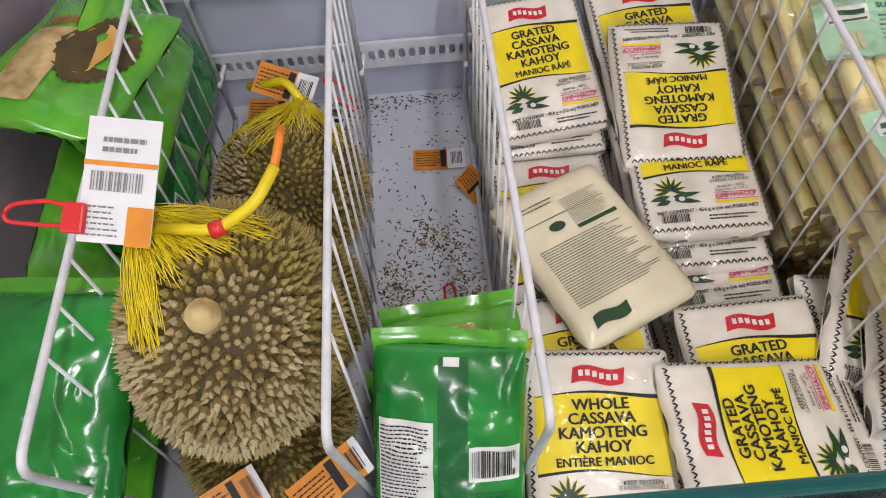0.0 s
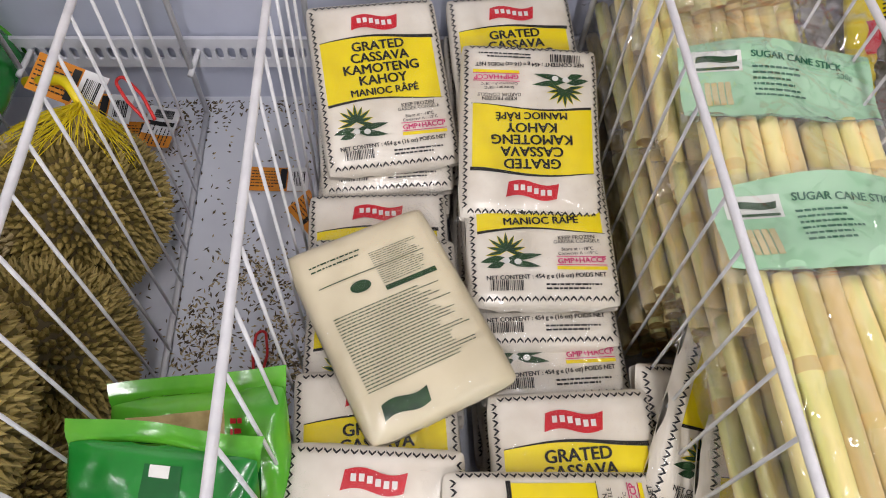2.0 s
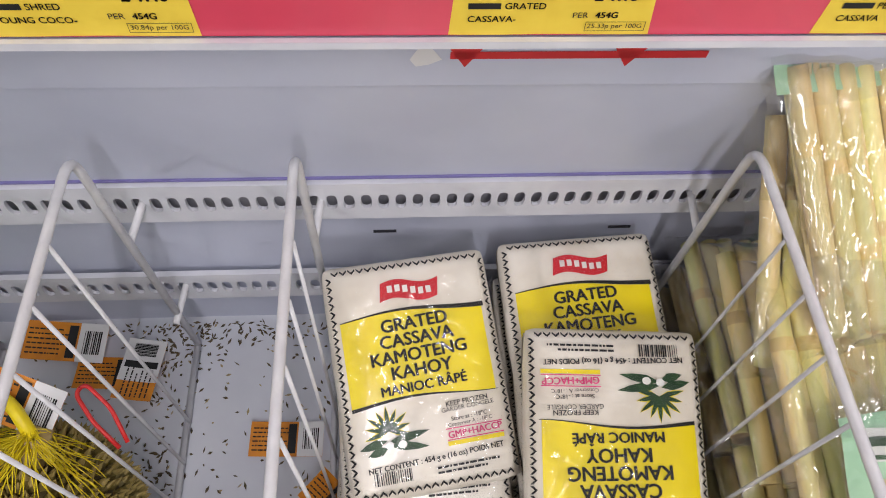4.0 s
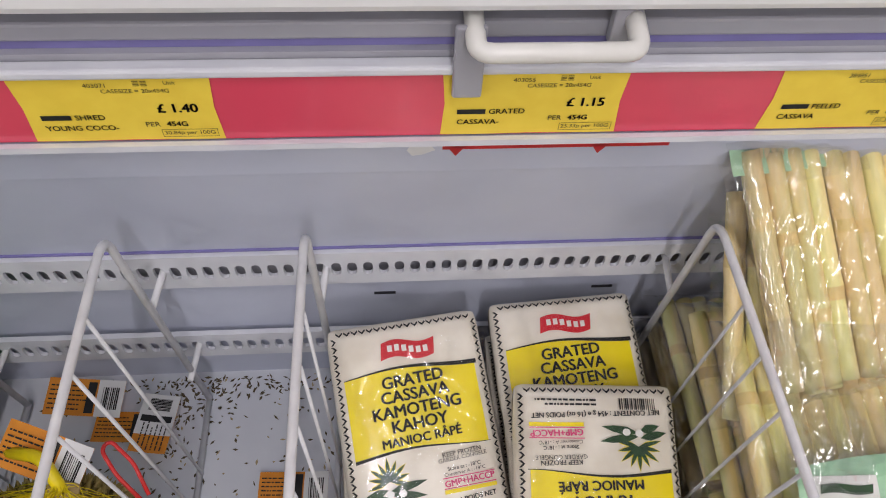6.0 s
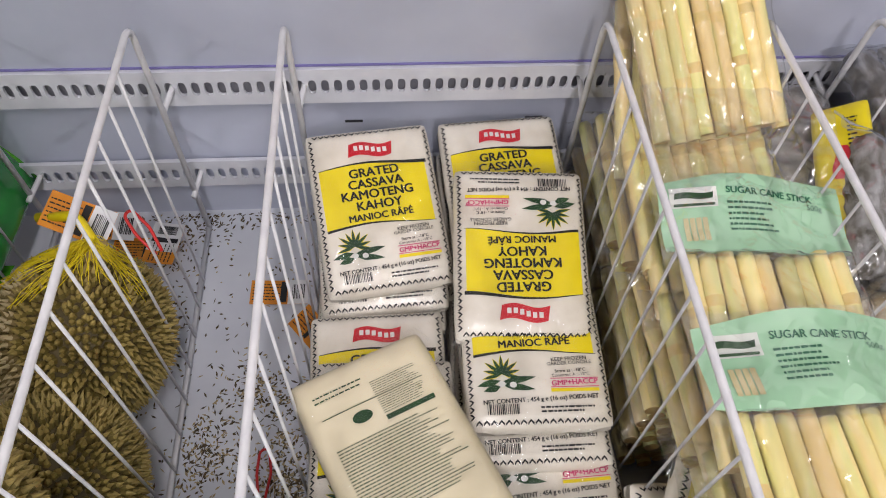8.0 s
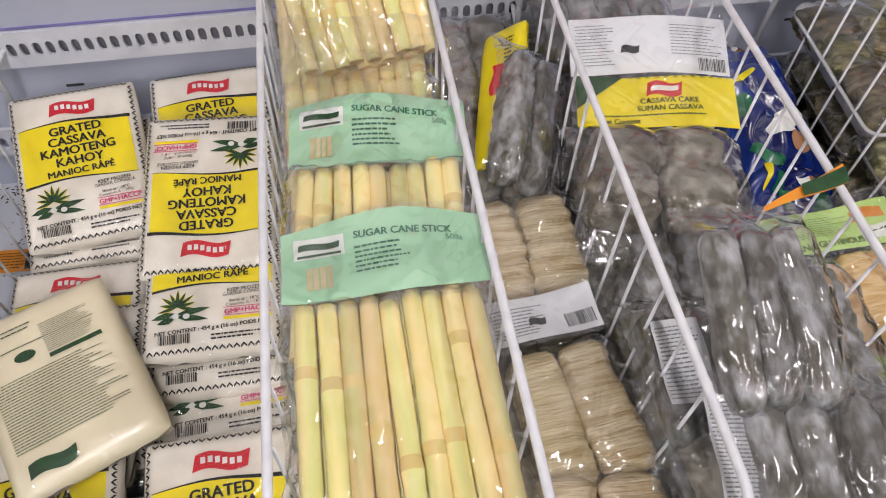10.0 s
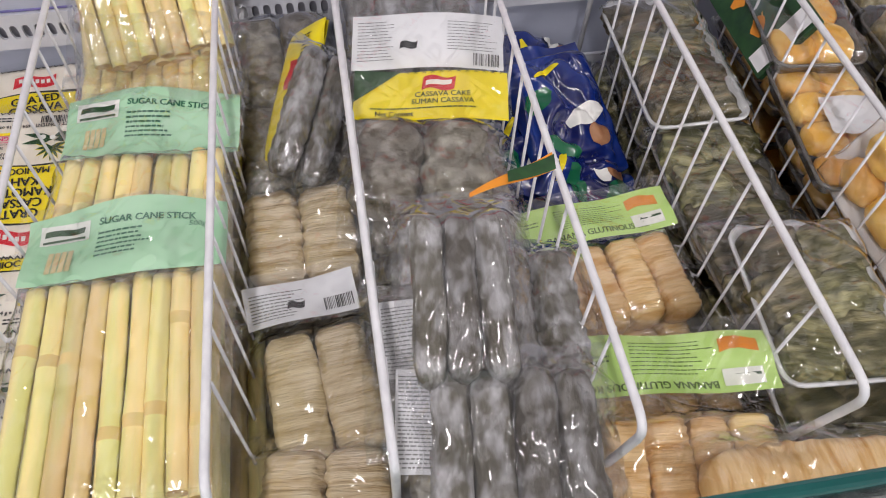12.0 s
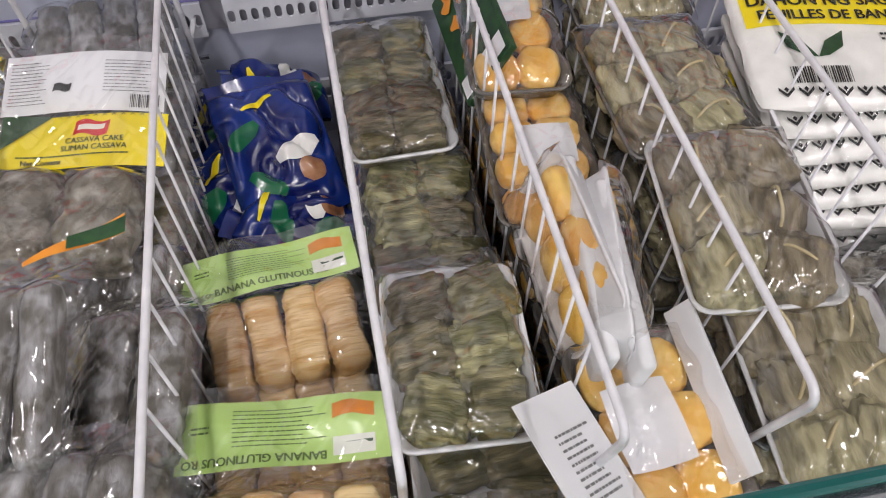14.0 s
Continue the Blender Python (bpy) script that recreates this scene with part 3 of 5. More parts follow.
def zigzag(bm, w, l, n1, n2):
    """A border of small arrow marks."""
    def mark(x, y, ang):
        c, s = math.cos(ang), math.sin(ang)
        a, t = 0.0030, 0.0021
        for sg in (-1, 1):
            q = [(0, 0), (sg * a, a), (sg * a, a + t), (0, t)]
            poly(bm, [(x + c * px - s * py, y + s * px + c * py) for px, py in q])
    for k in range(n1):
        x = -w / 2 + w * (k + 0.5) / n1
        mark(x, l / 2, 0)
        mark(x, -l / 2, math.pi)
    for k in range(n2):
        y = -l / 2 + l * (k + 0.5) / n2
        mark(-w / 2, y, math.pi / 2)
        mark(w / 2, y, -math.pi / 2)


def cassava_packet(words, label, seed, sideways=False, mode="grated"):
    t = thing("cassava_packet", label, "food packet", pose(0, 0, 0), "cassava packets")
    bm, f = pillow(PW, PL, PH, seed, 38, 11.0, 0.035)
    part("bag", bm, SACK, t)
    up = lambda b, o: lay(b, f, o)
    bm = bmesh.new()
    zigzag(bm, PW * 0.885, PL * 0.90, 18, 25)
    part("border", up(bm, 0.0016), INK, t, "black zigzag border", smooth=False)
    bm = bmesh.new()
    y0, y1 = -0.021, 0.050
    patch(bm, -0.062, y0, 0.060, y1, 14, 0.003)
    part("name_panel", up(bm, 0.0009), PYEL, t, "yellow name panel")
    bm = bmesh.new()
    sheet(bm, 14, 1, lambda s, q: (-0.062 + 0.124 * s, y1 + 0.003 * math.sin((s - 0.1) * 5.2) + 0.0035 * q * (0.2 + s), 0))
    sheet(bm, 14, 1, lambda s, q: (-0.062 + 0.124 * s, y0 + 0.003 * math.sin((s - 0.1) * 5.2) - 0.0025 * q * (1.2 - s), 0))
    part("panel_edge", up(bm, 0.0010), INK, t, smooth=False)
    bm = bmesh.new()
    for k, (wd, sz) in enumerate(words):
        lettering(bm, wd, 0, y1 - 0.0085 - k * 0.0133, sz, 2, "CENTER", 0.014)
    part("name_lettering", up(bm, 0.0022), INK, t, "black block lettering", smooth=False)
    bm = bmesh.new()
    banner(bm, 0.0, 0.070, 0.050, 0.016)
    part("logo", up(bm, 0.0012), PRED, t, "red waving brand ribbon")
    bm = bmesh.new()
    for k in range(6):
        x = -0.0165 + k * 0.0066
        poly(bm, [(x - 0.0022, 0.0672 + 0.0025 * math.sin((x / 0.05 + 0.5) * 6.28)), (x + 0.0022, 0.0672 + 0.0025 * math.sin((x / 0.05 + 0.5) * 6.28)), (x + 0.0022, 0.0732 + 0.0025 * math.sin((x / 0.05 + 0.5) * 6.28)), (x - 0.0022, 0.0732 + 0.0025 * math.sin((x / 0.05 + 0.5) * 6.28))])
    part("logo_band", up(bm, 0.0022), PWHT, t)
    # leaves and roots
    bm = bmesh.new()
    cx, cy = -0.035, -0.044
    for k in range(9):
        leaf_blade(bm, cx, cy, radians(-14 + k * 26), 0.0205 - 0.002 * (k % 2), 0.0019)
    halo = bmesh.new()
    for k in range(9):
        leaf_blade(halo, cx, cy, radians(-14 + k * 26), 0.0212 - 0.002 * (k % 2), 0.0026)
    part("leaf_halo", up(halo, 0.0007), PYEL, t, smooth=False)
    part("leaf_motif", up(bm, 0.0011), PGRN, t, "green cassava leaf picture", smooth=False)
    bm = bmesh.new()
    for k, (ang, ln) in enumerate(((-168, 0.024), (8, 0.036), (-10, 0.034), (-165, 0.018))):
        leaf_blade(bm, cx - 0.002, cy - 0.007 - 0.002 * k, radians(ang), ln, 0.0038)
    part("root_motif", up(bm, 0.0013), PGRN, t, smooth=False)
    bm = bmesh.new()
    for dx, dy in ((-0.001, -0.011), (0.010, -0.012)):
        poly(bm, [(cx + dx + 0.0036 * math.cos(a), cy + dy + 0.0032 * math.sin(a)) for a in np.linspace(0, 5.6, 9)])
    part("root_cut", up(bm, 0.0022), PWHT, t, smooth=False)
    bm = bmesh.new()
    lettering(bm, "KEEP FROZEN", 0.033, -0.030, 0.0058, 2, "CENTER", 0.004)
    lettering(bm, "GARDER CONGELE", 0.033, -0.0345, 0.0052, 2)
    lettering(bm, "Store at : -18°C", 0.033, -0.0425, 0.0048, 2, "CENTER", 0.006)
    lettering(bm, "Conserver A : -18°C", 0.033, -0.047, 0.0045, 2)
    lettering(bm, "NET CONTENT : 454 g e (16 oz) POIDS NET", 0.001, -0.0715, 0.0062, 2, "CENTER", 0.016, 0.96)
    bars(bm, -0.052, -0.0855, -0.020, -0.0755, seed)
    lines(bm, 0.000, -0.0845, 0.055, -0.0765, 2, seed)
    part("small_print", up(bm, 0.0022), INK, t, "black small print and bar code", smooth=False)
    bm = bmesh.new()
    lettering(bm, "GMP+HACCP", 0.036, -0.055, 0.0078, 2, "CENTER", 0.02)
    for a, b in ((-0.0508, -0.0500), (-0.0598, -0.0590)):
        poly(bm, [(0.012, a), (0.060, a), (0.060, b), (0.012, b)])
    part("quality_mark", up(bm, 0.0022), PMAG, t, "magenta quality mark", smooth=False)
    bm = bmesh.new()
    poly(bm, [(0.012, -0.0640), (0.060, -0.0640), (0.060, -0.0605), (0.012, -0.0605)])
    part("quality_bar", up(bm, 0.0012), PYEL, t, smooth=False)
    part("wrap", film_over(PW, PL, f, seed, 0.014, 0.0034, 24, 0.0014, 0.5, 0.002), SKIN, t, "clear crinkled wrapping with loose ends")
    return t


GRATED = [("GRATED", 0.0150), ("CASSAVA", 0.0150), ("KAMOTENG", 0.0150), ("KAHOY", 0.0150), ("MANIOC RÂPÉ", 0.0112)]
WHOLE = [("WHOLE", 0.0150), ("CASSAVA", 0.0150), ("KAMOTENG", 0.0150), ("KAHOY", 0.0150), ("ENTIÈRE MANIOC", 0.0112)]
GL = "white grated cassava packet with yellow panel"


def on_top(c, e, h):
    return pose(*c, *e) @ pose(0, 0, -h)


g0 = cassava_packet(GRATED, GL + ", lying on a stack", 1)
g0.matrix_world = on_top((0.154, 0.711, 0.635), (20, 2, 9), PH)
g1 = cassava_packet(GRATED, GL + ", upside down on a stack", 2)
g1.matrix_world = on_top((0.304, 0.631, 0.651), (-14, -1, 177), PH)
wh = cassava_packet(WHOLE, "white whole cassava packet with yellow name panel", 3, mode="whole")
wh.matrix_world = on_top((0.140, 0.219, 0.612), (9, 0, -5), PH)
for c, e in (((0.304, 0.735, 0.632), (14, 0, 4)), ((0.306, 0.545, 0.624), (4, 0, -1)), ((0.310, 0.470, 0.574), (3, 0, 2)),
             ((0.148, 0.505, 0.578), (4, 0, 1)), ((0.150, 0.445, 0.580), (5, 0, -2)), ((0.316, 0.268, 0.600), (6, 0, 1)),
             ((0.300, 0.222, 0.624), (10, 0, 91)), ((0.148, 0.300, 0.590), (4, 0, 2))):
    copy_thing(g0, on_top(c, e, PH))
rng = random.Random(5)
# the layers beneath, and those leaning beside the sugar cane
for cx, cy, top, slope in ((0.150, 0.700, 0.598, 13), (0.304, 0.725, 0.600, 9), (0.304, 0.620, 0.612, 6), (0.306, 0.520, 0.590, 2), (0.308, 0.430, 0.545, 2), (0.150, 0.470, 0.548, 2), (0.145, 0.250, 0.560, 2), (0.312, 0.250, 0.568, 2)):
    z = top
    while z > 0.455 + PH + 0.006:
        copy_thing(g1 if rng.random() < 0.4 else g0, on_top((cx + rng.uniform(-0.005, 0.005), cy + rng.uniform(-0.006, 0.006), z), (slope * max(0.0, (z - 0.48) / 0.13), 0, rng.uniform(-4, 4)), PH))
        z -= PH + 0.003
for c, e in (((0.462, 0.330, 0.615), (20, 24, -14)), ((0.466, 0.225, 0.600), (14, 22, -8)), ((0.452, 0.300, 0.570), (10, 20, 5))):
    copy_thing(g0, on_top(c, e, PH))

# the cream packet, back side up
t = thing("cassava_packet", "cream cassava packet lying back side up with green print", "food packet", on_top((0.167, 0.434, 0.632), (3, 1, 25), PH + 0.004), "cassava packets")
bm, f = pillow(0.142, 0.198, PH + 0.004, 9, 34, 8.0, 0.05)
part("bag", bm, SACKC, t)
bm = bmesh.new()
for k in range(4):
    lines(bm, -0.055, 0.048 - k * 0.0, 0.050, 0.050, 1, k)
lines(bm, -0.055, -0.058, 0.055, 0.018, 17, 4, 0.32)
lines(bm, 0.0, 0.030, 0.050, 0.066, 11, 8, 0.28)
lines(bm, -0.055, 0.066, 0.0, 0.076, 2, 12, 0.3)
part("small_print", lay(bm, f, 0.0012), PGRN, t, "lines of dark green print", smooth=False)
bm = bmesh.new()
poly(bm, [(-0.020 + 0.010 * math.cos(a), 0.036 + 0.006 * math.sin(a)) for a in np.linspace(0, 5.9, 14)])
poly(bm, [(0.0, 0.0225), (0.050, 0.0225), (0.050, 0.0275), (0.0, 0.0275)])
banner(bm, -0.030, -0.078, 0.042, 0.013)
part("green_marks", lay(bm, f, 0.0013), PGRN, t, "dark green brand ribbon and oval", smooth=False)
part("wrap", film_over(0.142, 0.198, f, 19, 0.008, 0.003, 24, 0.001), SKIN, t)


# ---------- sugar cane ----------
def stick(r, ln, seed):
    bm = bmesh.new()
    rg = random.Random(seed)
    node = rg.uniform(0.25, 0.8)
    ph, bow = rg.uniform(0, 6), rg.uniform(-0.0012, 0.0012)
    n, seg = 18, 12
    rings = []
    for i in range(n + 1):
        s = i / n
        rr = r * (1 + 0.10 * math.exp(-((s - node) / 0.025) ** 2) - 0.03 * s + 0.02 * math.sin(s * 9 + ph))
        rings.append([bm.verts.new((bow * math.sin(s * 3.14) + rr * math.cos(k * 2 * math.pi / seg) * (0.94 if k % 2 else 1.0), (s - 0.5) * ln, r + rr * math.sin(k * 2 * math.pi / seg))) for k in range(seg)])
    for A, B in zip(rings, rings[1:]):
        for k in range(seg):
            bm.faces.new((A[k], A[(k + 1) % seg], B[(k + 1) % seg], B[k]))
    bm.faces.new(rings[0][::-1])
    bm.faces.new(rings[-1])
    bmesh.ops.recalc_face_normals(bm, faces=bm.faces)
    me = bpy.data.meshes.new("cane_stick")
    bm.to_mesh(me)
    bm.free()
    me.materials.append(CANE)
    me.materials.append(CANEEND)
    me.materials.append(NODE)
    me.shade_smooth()
    ring_at = int(node * n)
    for p in me.polygons[ring_at * seg:(ring_at + 1) * seg]:
        p.material_index = 2
    for p in me.polygons:
        if len(p.vertices) > 4:
            p.material_index = 1
            p.use_smooth = False
    return me


STICKS = [stick(0.0086, 0.185, k) for k in range(6)]


def cane_pack(seed, count=9, label_on=True, width=0.150, ly=0.098, lz=0.029):
    t = thing("sugar_cane_pack", "clear bag of peeled yellow sugar cane sticks with mint label", "food packet", pose(0, 0, 0), "sugar cane packs")
    rg = random.Random(seed)
    step = width / count
    for layer in range(2):
        for k in range(count - layer):
            ob = new("cane_stick", STICKS[rg.randrange(6)])
            ob.parent = t
            ob.matrix_basis = pose((k + 0.5 + layer * 0.5) * step - width / 2, rg.uniform(-0.004, 0.004), 0.0165 * (1 - layer), 0, rg.uniform(0, 20) - 10, rg.uniform(-0.7, 0.7) + (180 if rg.random() < 0.5 else 0))
    top = lambda x, y: 0.0325 + 0.001 * math.sin(x * 300)
    part("bag", film_over(width + 0.004, 0.19, top, seed, 0.010, 0.0045, 30, 0.0030, 1.4), FILM, t, "clear shiny bag")
    if label_on:
        # header label above the sticks, waving with the bag
        wav = lambda x, y: lz + 0.0045 * math.sin(x * 38 + seed) + 0.004 * math.sin(y * 60 + seed * 2)
        y0, y1 = ly, ly + 0.070
        x0, x1 = -width / 2 - 0.008, width / 2 + 0.010
        bm = bmesh.new()
        sheet(bm, 24, 8, lambda s, q: (x0 + (x1 - x0) * s, y0 + (y1 - y0) * q - 0.008 * math.sin(3.14 * s) * (1 - q) * 0.5 + 0.010 * (q * math.sin(3.14 * s)), 0))
        lb = part("label", lay(bm, wav, 0), MINT, t, "mint green paper label")
        bm = bmesh.new()
        lettering(bm, "SUGAR CANE STICK", x0 + 0.060, y1 - 0.010, 0.0095, -3, "LEFT", 0.014, 0.95)
        lettering(bm, "500g", x1 - 0.025, y1 - 0.022, 0.0075, -3)
        lines(bm, x0 + 0.060, y0 + 0.020, x0 + 0.105, y1 - 0.018, 4, seed, 0.4)
        part("lettering", lay(bm, wav, 0.0011), MINTD, lb, "dark green lettering", smooth=False)
        bm = bmesh.new()
        patch(bm, x0 + 0.010, y1 - 0.026, x0 + 0.052, y1 - 0.006, 6)
        part("logo_box", lay(bm, wav, 0.0009), PWHT, lb, "white logo box", smooth=False)
        bm = bmesh.new()
        banner(bm, x0 + 0.031, y1 - 0.015, 0.034, 0.006)
        poly(bm, [(x0 + 0.013, y1 - 0.025), (x0 + 0.049, y1 - 0.025), (x0 + 0.049, y1 - 0.0225), (x0 + 0.013, y1 - 0.0225)])
        part("logo_mark", lay(bm, wav, 0.0017), PGRN, lb, smooth=False)
        bm = bmesh.new()
        for k in range(4):
            patch(bm, x0 + 0.020 + k * 0.0055, y0 + 0.010, x0 + 0.0245 + k * 0.0055, y0 + 0.034, 2)
        part("cane_picture", lay(bm, wav, 0.0010), STRAW, lb, smooth=False)
        bm = bmesh.new()
        sheet(bm, 22, 12, lambda s, q: (x0 - 0.006 + (x1 - x0 + 0.012) * s, y0 - 0.012 + (y1 - y0 + 0.022) * q, lz + 0.004 + 0.0045 * math.sin((x0 + (x1 - x0) * s) * 38 + seed) + 0.004 * noise.noise(Vector((s * 9, q * 6, seed)))))
        part("bag_end", bm, FILM, t)
    return t


c3 = cane_pack(1)
c3.matrix_world = on_top((0.482, 0.285, 0.786), (2, 0, 0), 0.036)
c2 = cane_pack(2)
c2.matrix_world = on_top((0.482, 0.437, 0.772), (3, 0, -4), 0.036)
bm = bmesh.new()
sheet(bm, 30, 16, lambda s, q: (-0.090 + 0.185 * s, 0.155 + 0.115 * q, 0.034 + 0.020 * q + 0.010 * noise.noise(Vector((s * 7, q * 5, 4))) + 0.005 * noise.noise(Vector((s * 19, q * 14, 9)))))
part("loose_bag_end", bm, FILM_FROST, c2, "crumpled loose end of the clear bag")
c1 = cane_pack(3, ly=0.076, lz=0.030)
c1.matrix_world = on_top((0.486, 0.752, 0.826), (34, 0, 10), 0.036)
plain = cane_pack(4, 9, False)
plain.matrix_world = on_top((0.478, 0.640, 0.742), (8, 0, -2), 0.036)
for c, e in (((0.478, 0.74, 0.775), (36, 0, -3)), ((0.480, 0.590, 0.735), (5, 0, -2)), ((0.478, 0.280, 0.742), (0, 0, 1)), ((0.478, 0.430, 0.730), (0, 0, 0)),
             ((0.478, 0.280, 0.702), (0, 0, -1)), ((0.478, 0.480, 0.690), (0, 0, 1)), ((0.478, 0.690, 0.690), (10, 0, 0)), ((0.478, 0.740, 0.645), (0, 0, 0)), ((0.478, 0.545, 0.640), (0, 0, -1)),
             ((0.478, 0.740, 0.600), (0, 0, 1)), ((0.478, 0.550, 0.600), (0, 0, 0)), ((0.478, 0.740, 0.555), (0, 0, 0)), ((0.478, 0.550, 0.555), (0, 0, -1)), ((0.478, 0.740, 0.51), (0, 0, 0)), ((0.478, 0.550, 0.51), (0, 0, 1)), ((0.50, 0.30, 0.51), (0, 0, 0)), ((0.50, 0.30, 0.55), (0, 0, 0)), ((0.50, 0.30, 0.60), (0, 0, 0)), ((0.50, 0.30, 0.65), (0, 0, 0))):
    copy_thing(plain, on_top(c, e, 0.036))


# ---------- rolls in bags ----------
def roll(r, ln, seed, ridges=9, amp=0.05, flat=0.85):
    bm = bmesh.new()
    n, seg = 30, 20
    rings = []
    o = Vector((seed * 2.1, 0, seed))
    for i in range(n + 1):
        s = i / n
        e = (1 - abs(2 * s - 1) ** 10) ** 0.4 if 0 < s < 1 else 0.05
        ring = []
        for k in range(seg):
            a = k * 2 * math.pi / seg
            rr = r * max(e, 0.18) * (1 + amp * math.sin(s * ridges * 6.28 + 1.5 * noise.noise(Vector((a, s * 3, seed)))) + 0.13 * noise.noise(Vector((math.cos(a) * 1.2, s * 4, math.sin(a))) + o) + 0.05 * noise.noise(Vector((math.cos(a) * 3, s * 11, math.sin(a) * 3)) + o) - 0.16 * max(0.0, 1 - 4 * abs(noise.noise(Vector((math.cos(a) * 1.6, s * 1.3, math.sin(a) * 1.6)) + o * 2))))
            ca, sa = math.copysign(abs(math.cos(a)) ** 0.52, math.cos(a)), math.copysign(abs(math.sin(a)) ** 0.6, math.sin(a))
            ring.append(bm.verts.new((rr * ca, (s - 0.5) * ln, r * flat + rr * flat * sa)))
        rings.append(ring)
    for A, B in zip(rings, rings[1:]):
        for k in range(seg):
            bm.faces.new((A[k], A[(k + 1) % seg], B[(k + 1) % seg], B[k]))
    bm.faces.new(rings[0][::-1])
    bm.faces.new(rings[-1])
    return bm


def roll_bag(name, label, count, w, l, material, m, seed, film=FILM, thick=None, ridges=9, amp=0.05, bagcol="clear wrinkled bag"):
    t = thing(name, label, "food packet", m)
    r = w / count / 2
    flat = (thick or 2 * r) / (2 * r)
    for k in range(count):
        ob = part("roll", roll(r * 1.03, l * random.Random(seed + k).uniform(0.93, 1.0), seed + k, ridges, amp, flat), material, t)
        ob.matrix_basis = pose((k + 0.5) * 2 * r - w / 2, 0, 0, 0, 0, random.Random(seed * 3 + k).uniform(-2.5, 2.5))
    h = 2 * r * flat
    def top(x, y):
        u = ((x + w / 2) / (2 * r)) % 1 - 0.5
        return h * (0.98 + 0.18 * max(0.0, 1 - 4 * u * u) ** 0.5) * (1 - 0.5 * abs(2 * y / l) ** 8)
    part("bag", film_over(w, l, top, seed, 0.024, 0.003, 34, 0.0036, 0.9, 0.014), film, t, bagcol)
    return t, top, h


def stick_label(t, x0, y0, x1, y1, z, material, paint, name="label", label="", turn=0):
    """A paper slip waving on a bag; paint adds its print."""
    wav = lambda x, y: z + 0.003 * math.sin(x * 55 + y * 40) + 0.0015 * math.sin(y * 130)
    bm = bmesh.new()
    sheet(bm, 20, 8, lambda s, q: (x0 + (x1 - x0) * s, y0 + (y1 - y0) * q, 0))
    lb = part(name, lay(bm, wav, 0), material, t, label)
    for nm, mt, fn in paint:
        bm = bmesh.new()
        fn(bm)
        part(nm, lay(bm, wav, 0.0009), mt, lb, smooth=False)
    bm = bmesh.new()
    sheet(bm, 16, 8, lambda s, q: (x0 - 0.008 + (x1 - x0 + 0.016) * s, y0 - 0.006 + (y1 - y0 + 0.018) * q, z + 0.004 + 0.003 * math.sin((x0 + (x1 - x0) * s) * 55 + (y0 + (y1 - y0) * q) * 40) + 0.003 * noise.noise(Vector((s * 8, q * 5, x0 * 30)))))
    part("bag_end", bm, FILM, t)
    return lb


# section of husk-wrapped rolls
TL = "clear bag of tan husk-wrapped frozen rolls"
roll_bag("husk_roll_bag", TL, 2, 0.108, 0.125, HUSK, on_top((0.622, 0.477, 0.697), (5, 0, 2), 0.036), 11, thick=0.034, ridges=7)
t, top, h = roll_bag("husk_roll_bag", TL + " with grey printed slip", 2, 0.098, 0.135, HUSK, on_top((0.632, 0.305, 0.690), (4, 0, 7), 0.036), 12, thick=0.030, ridges=14, amp=0.02)
stick_label(t, -0.055, 0.068, 0.050, 0.112, 0.036, PAPER, [
    ("small_print", GREYINK, lambda b: lines(b, -0.050, 0.074, 0.0, 0.104, 6, 3, 0.35)),
    ("bar_code", INK, lambda b: bars(b, 0.018, 0.074, 0.046, 0.088, 6)),
    ("logo_mark", INK, lambda b: banner(b, -0.008, 0.086, 0.016, 0.007))], "printed_slip", "pale grey printed slip")
roll_bag("husk_roll_bag", TL, 2, 0.108, 0.13, HUSK, on_top((0.625, 0.190, 0.690), (3, 0, -4), 0.036), 13, thick=0.034, ridges=8)
roll_bag("husk_roll_bag", "frosted bag of dull brown frozen rolls", 2, 0.10, 0.15, GREYHUSK, on_top((0.615, 0.735, 0.715), (6, 0, 3), 0.036), 14, FILM_FROST, 0.034)
roll_bag("husk_roll_bag", "frosted bag of dull brown frozen rolls", 2, 0.10, 0.15, GREYHUSK, on_top((0.612, 0.610, 0.690), (3, 0, 3), 0.036), 15, FILM_FROST, 0.034)
for k, (cy, cz) in enumerate(((0.22, 0.645), (0.37, 0.640), (0.52, 0.640), (0.67, 0.64), (0.24, 0.59), (0.40, 0.59), (0.56, 0.59), (0.72, 0.59), (0.24, 0.54), (0.40, 0.54), (0.56, 0.54), (0.72, 0.54), (0.25, 0.497), (0.45, 0.497), (0.68, 0.497))):
    roll_bag("husk_roll_bag", "frosted bag of dull brown frozen rolls", 2, 0.108, 0.15, GREYHUSK if k % 2 else HUSK, on_top((0.622, cy, cz), (0, 0, random.Random(k).uniform(-4, 4)), 0.036), 30 + k, FILM_FROST, 0.036)
# yellow box-print bag standing on edge and a dark bag beside it
t = thing("suman_bag", "yellow printed bag end standing on edge with green corner", "food packet", on_top((0.625, 0.654, 0.738), (10, -38, -20), 0.02), "suman bags")
bm, f = pillow(0.058, 0.185, 0.02, 21)
part("bag", bm, PYEL, t)
bm = bmesh.new()
banner(bm, 0, 0, 0.042, 0.014)
for v in bm.verts:
    v.co.x, v.co.y = -v.co.y, v.co.x + 0.01
part("logo", lay(bm, f, 0.001), PRED, t, "red brand ribbon")
bm = bmesh.new()
poly(bm, [(-0.028, -0.088), (0.026, -0.088), (-0.028, -0.045)])
part("green_corner", lay(bm, f, 0.0012), PGRN, t, "green corner flash", smooth=False)
bm = bmesh.new()
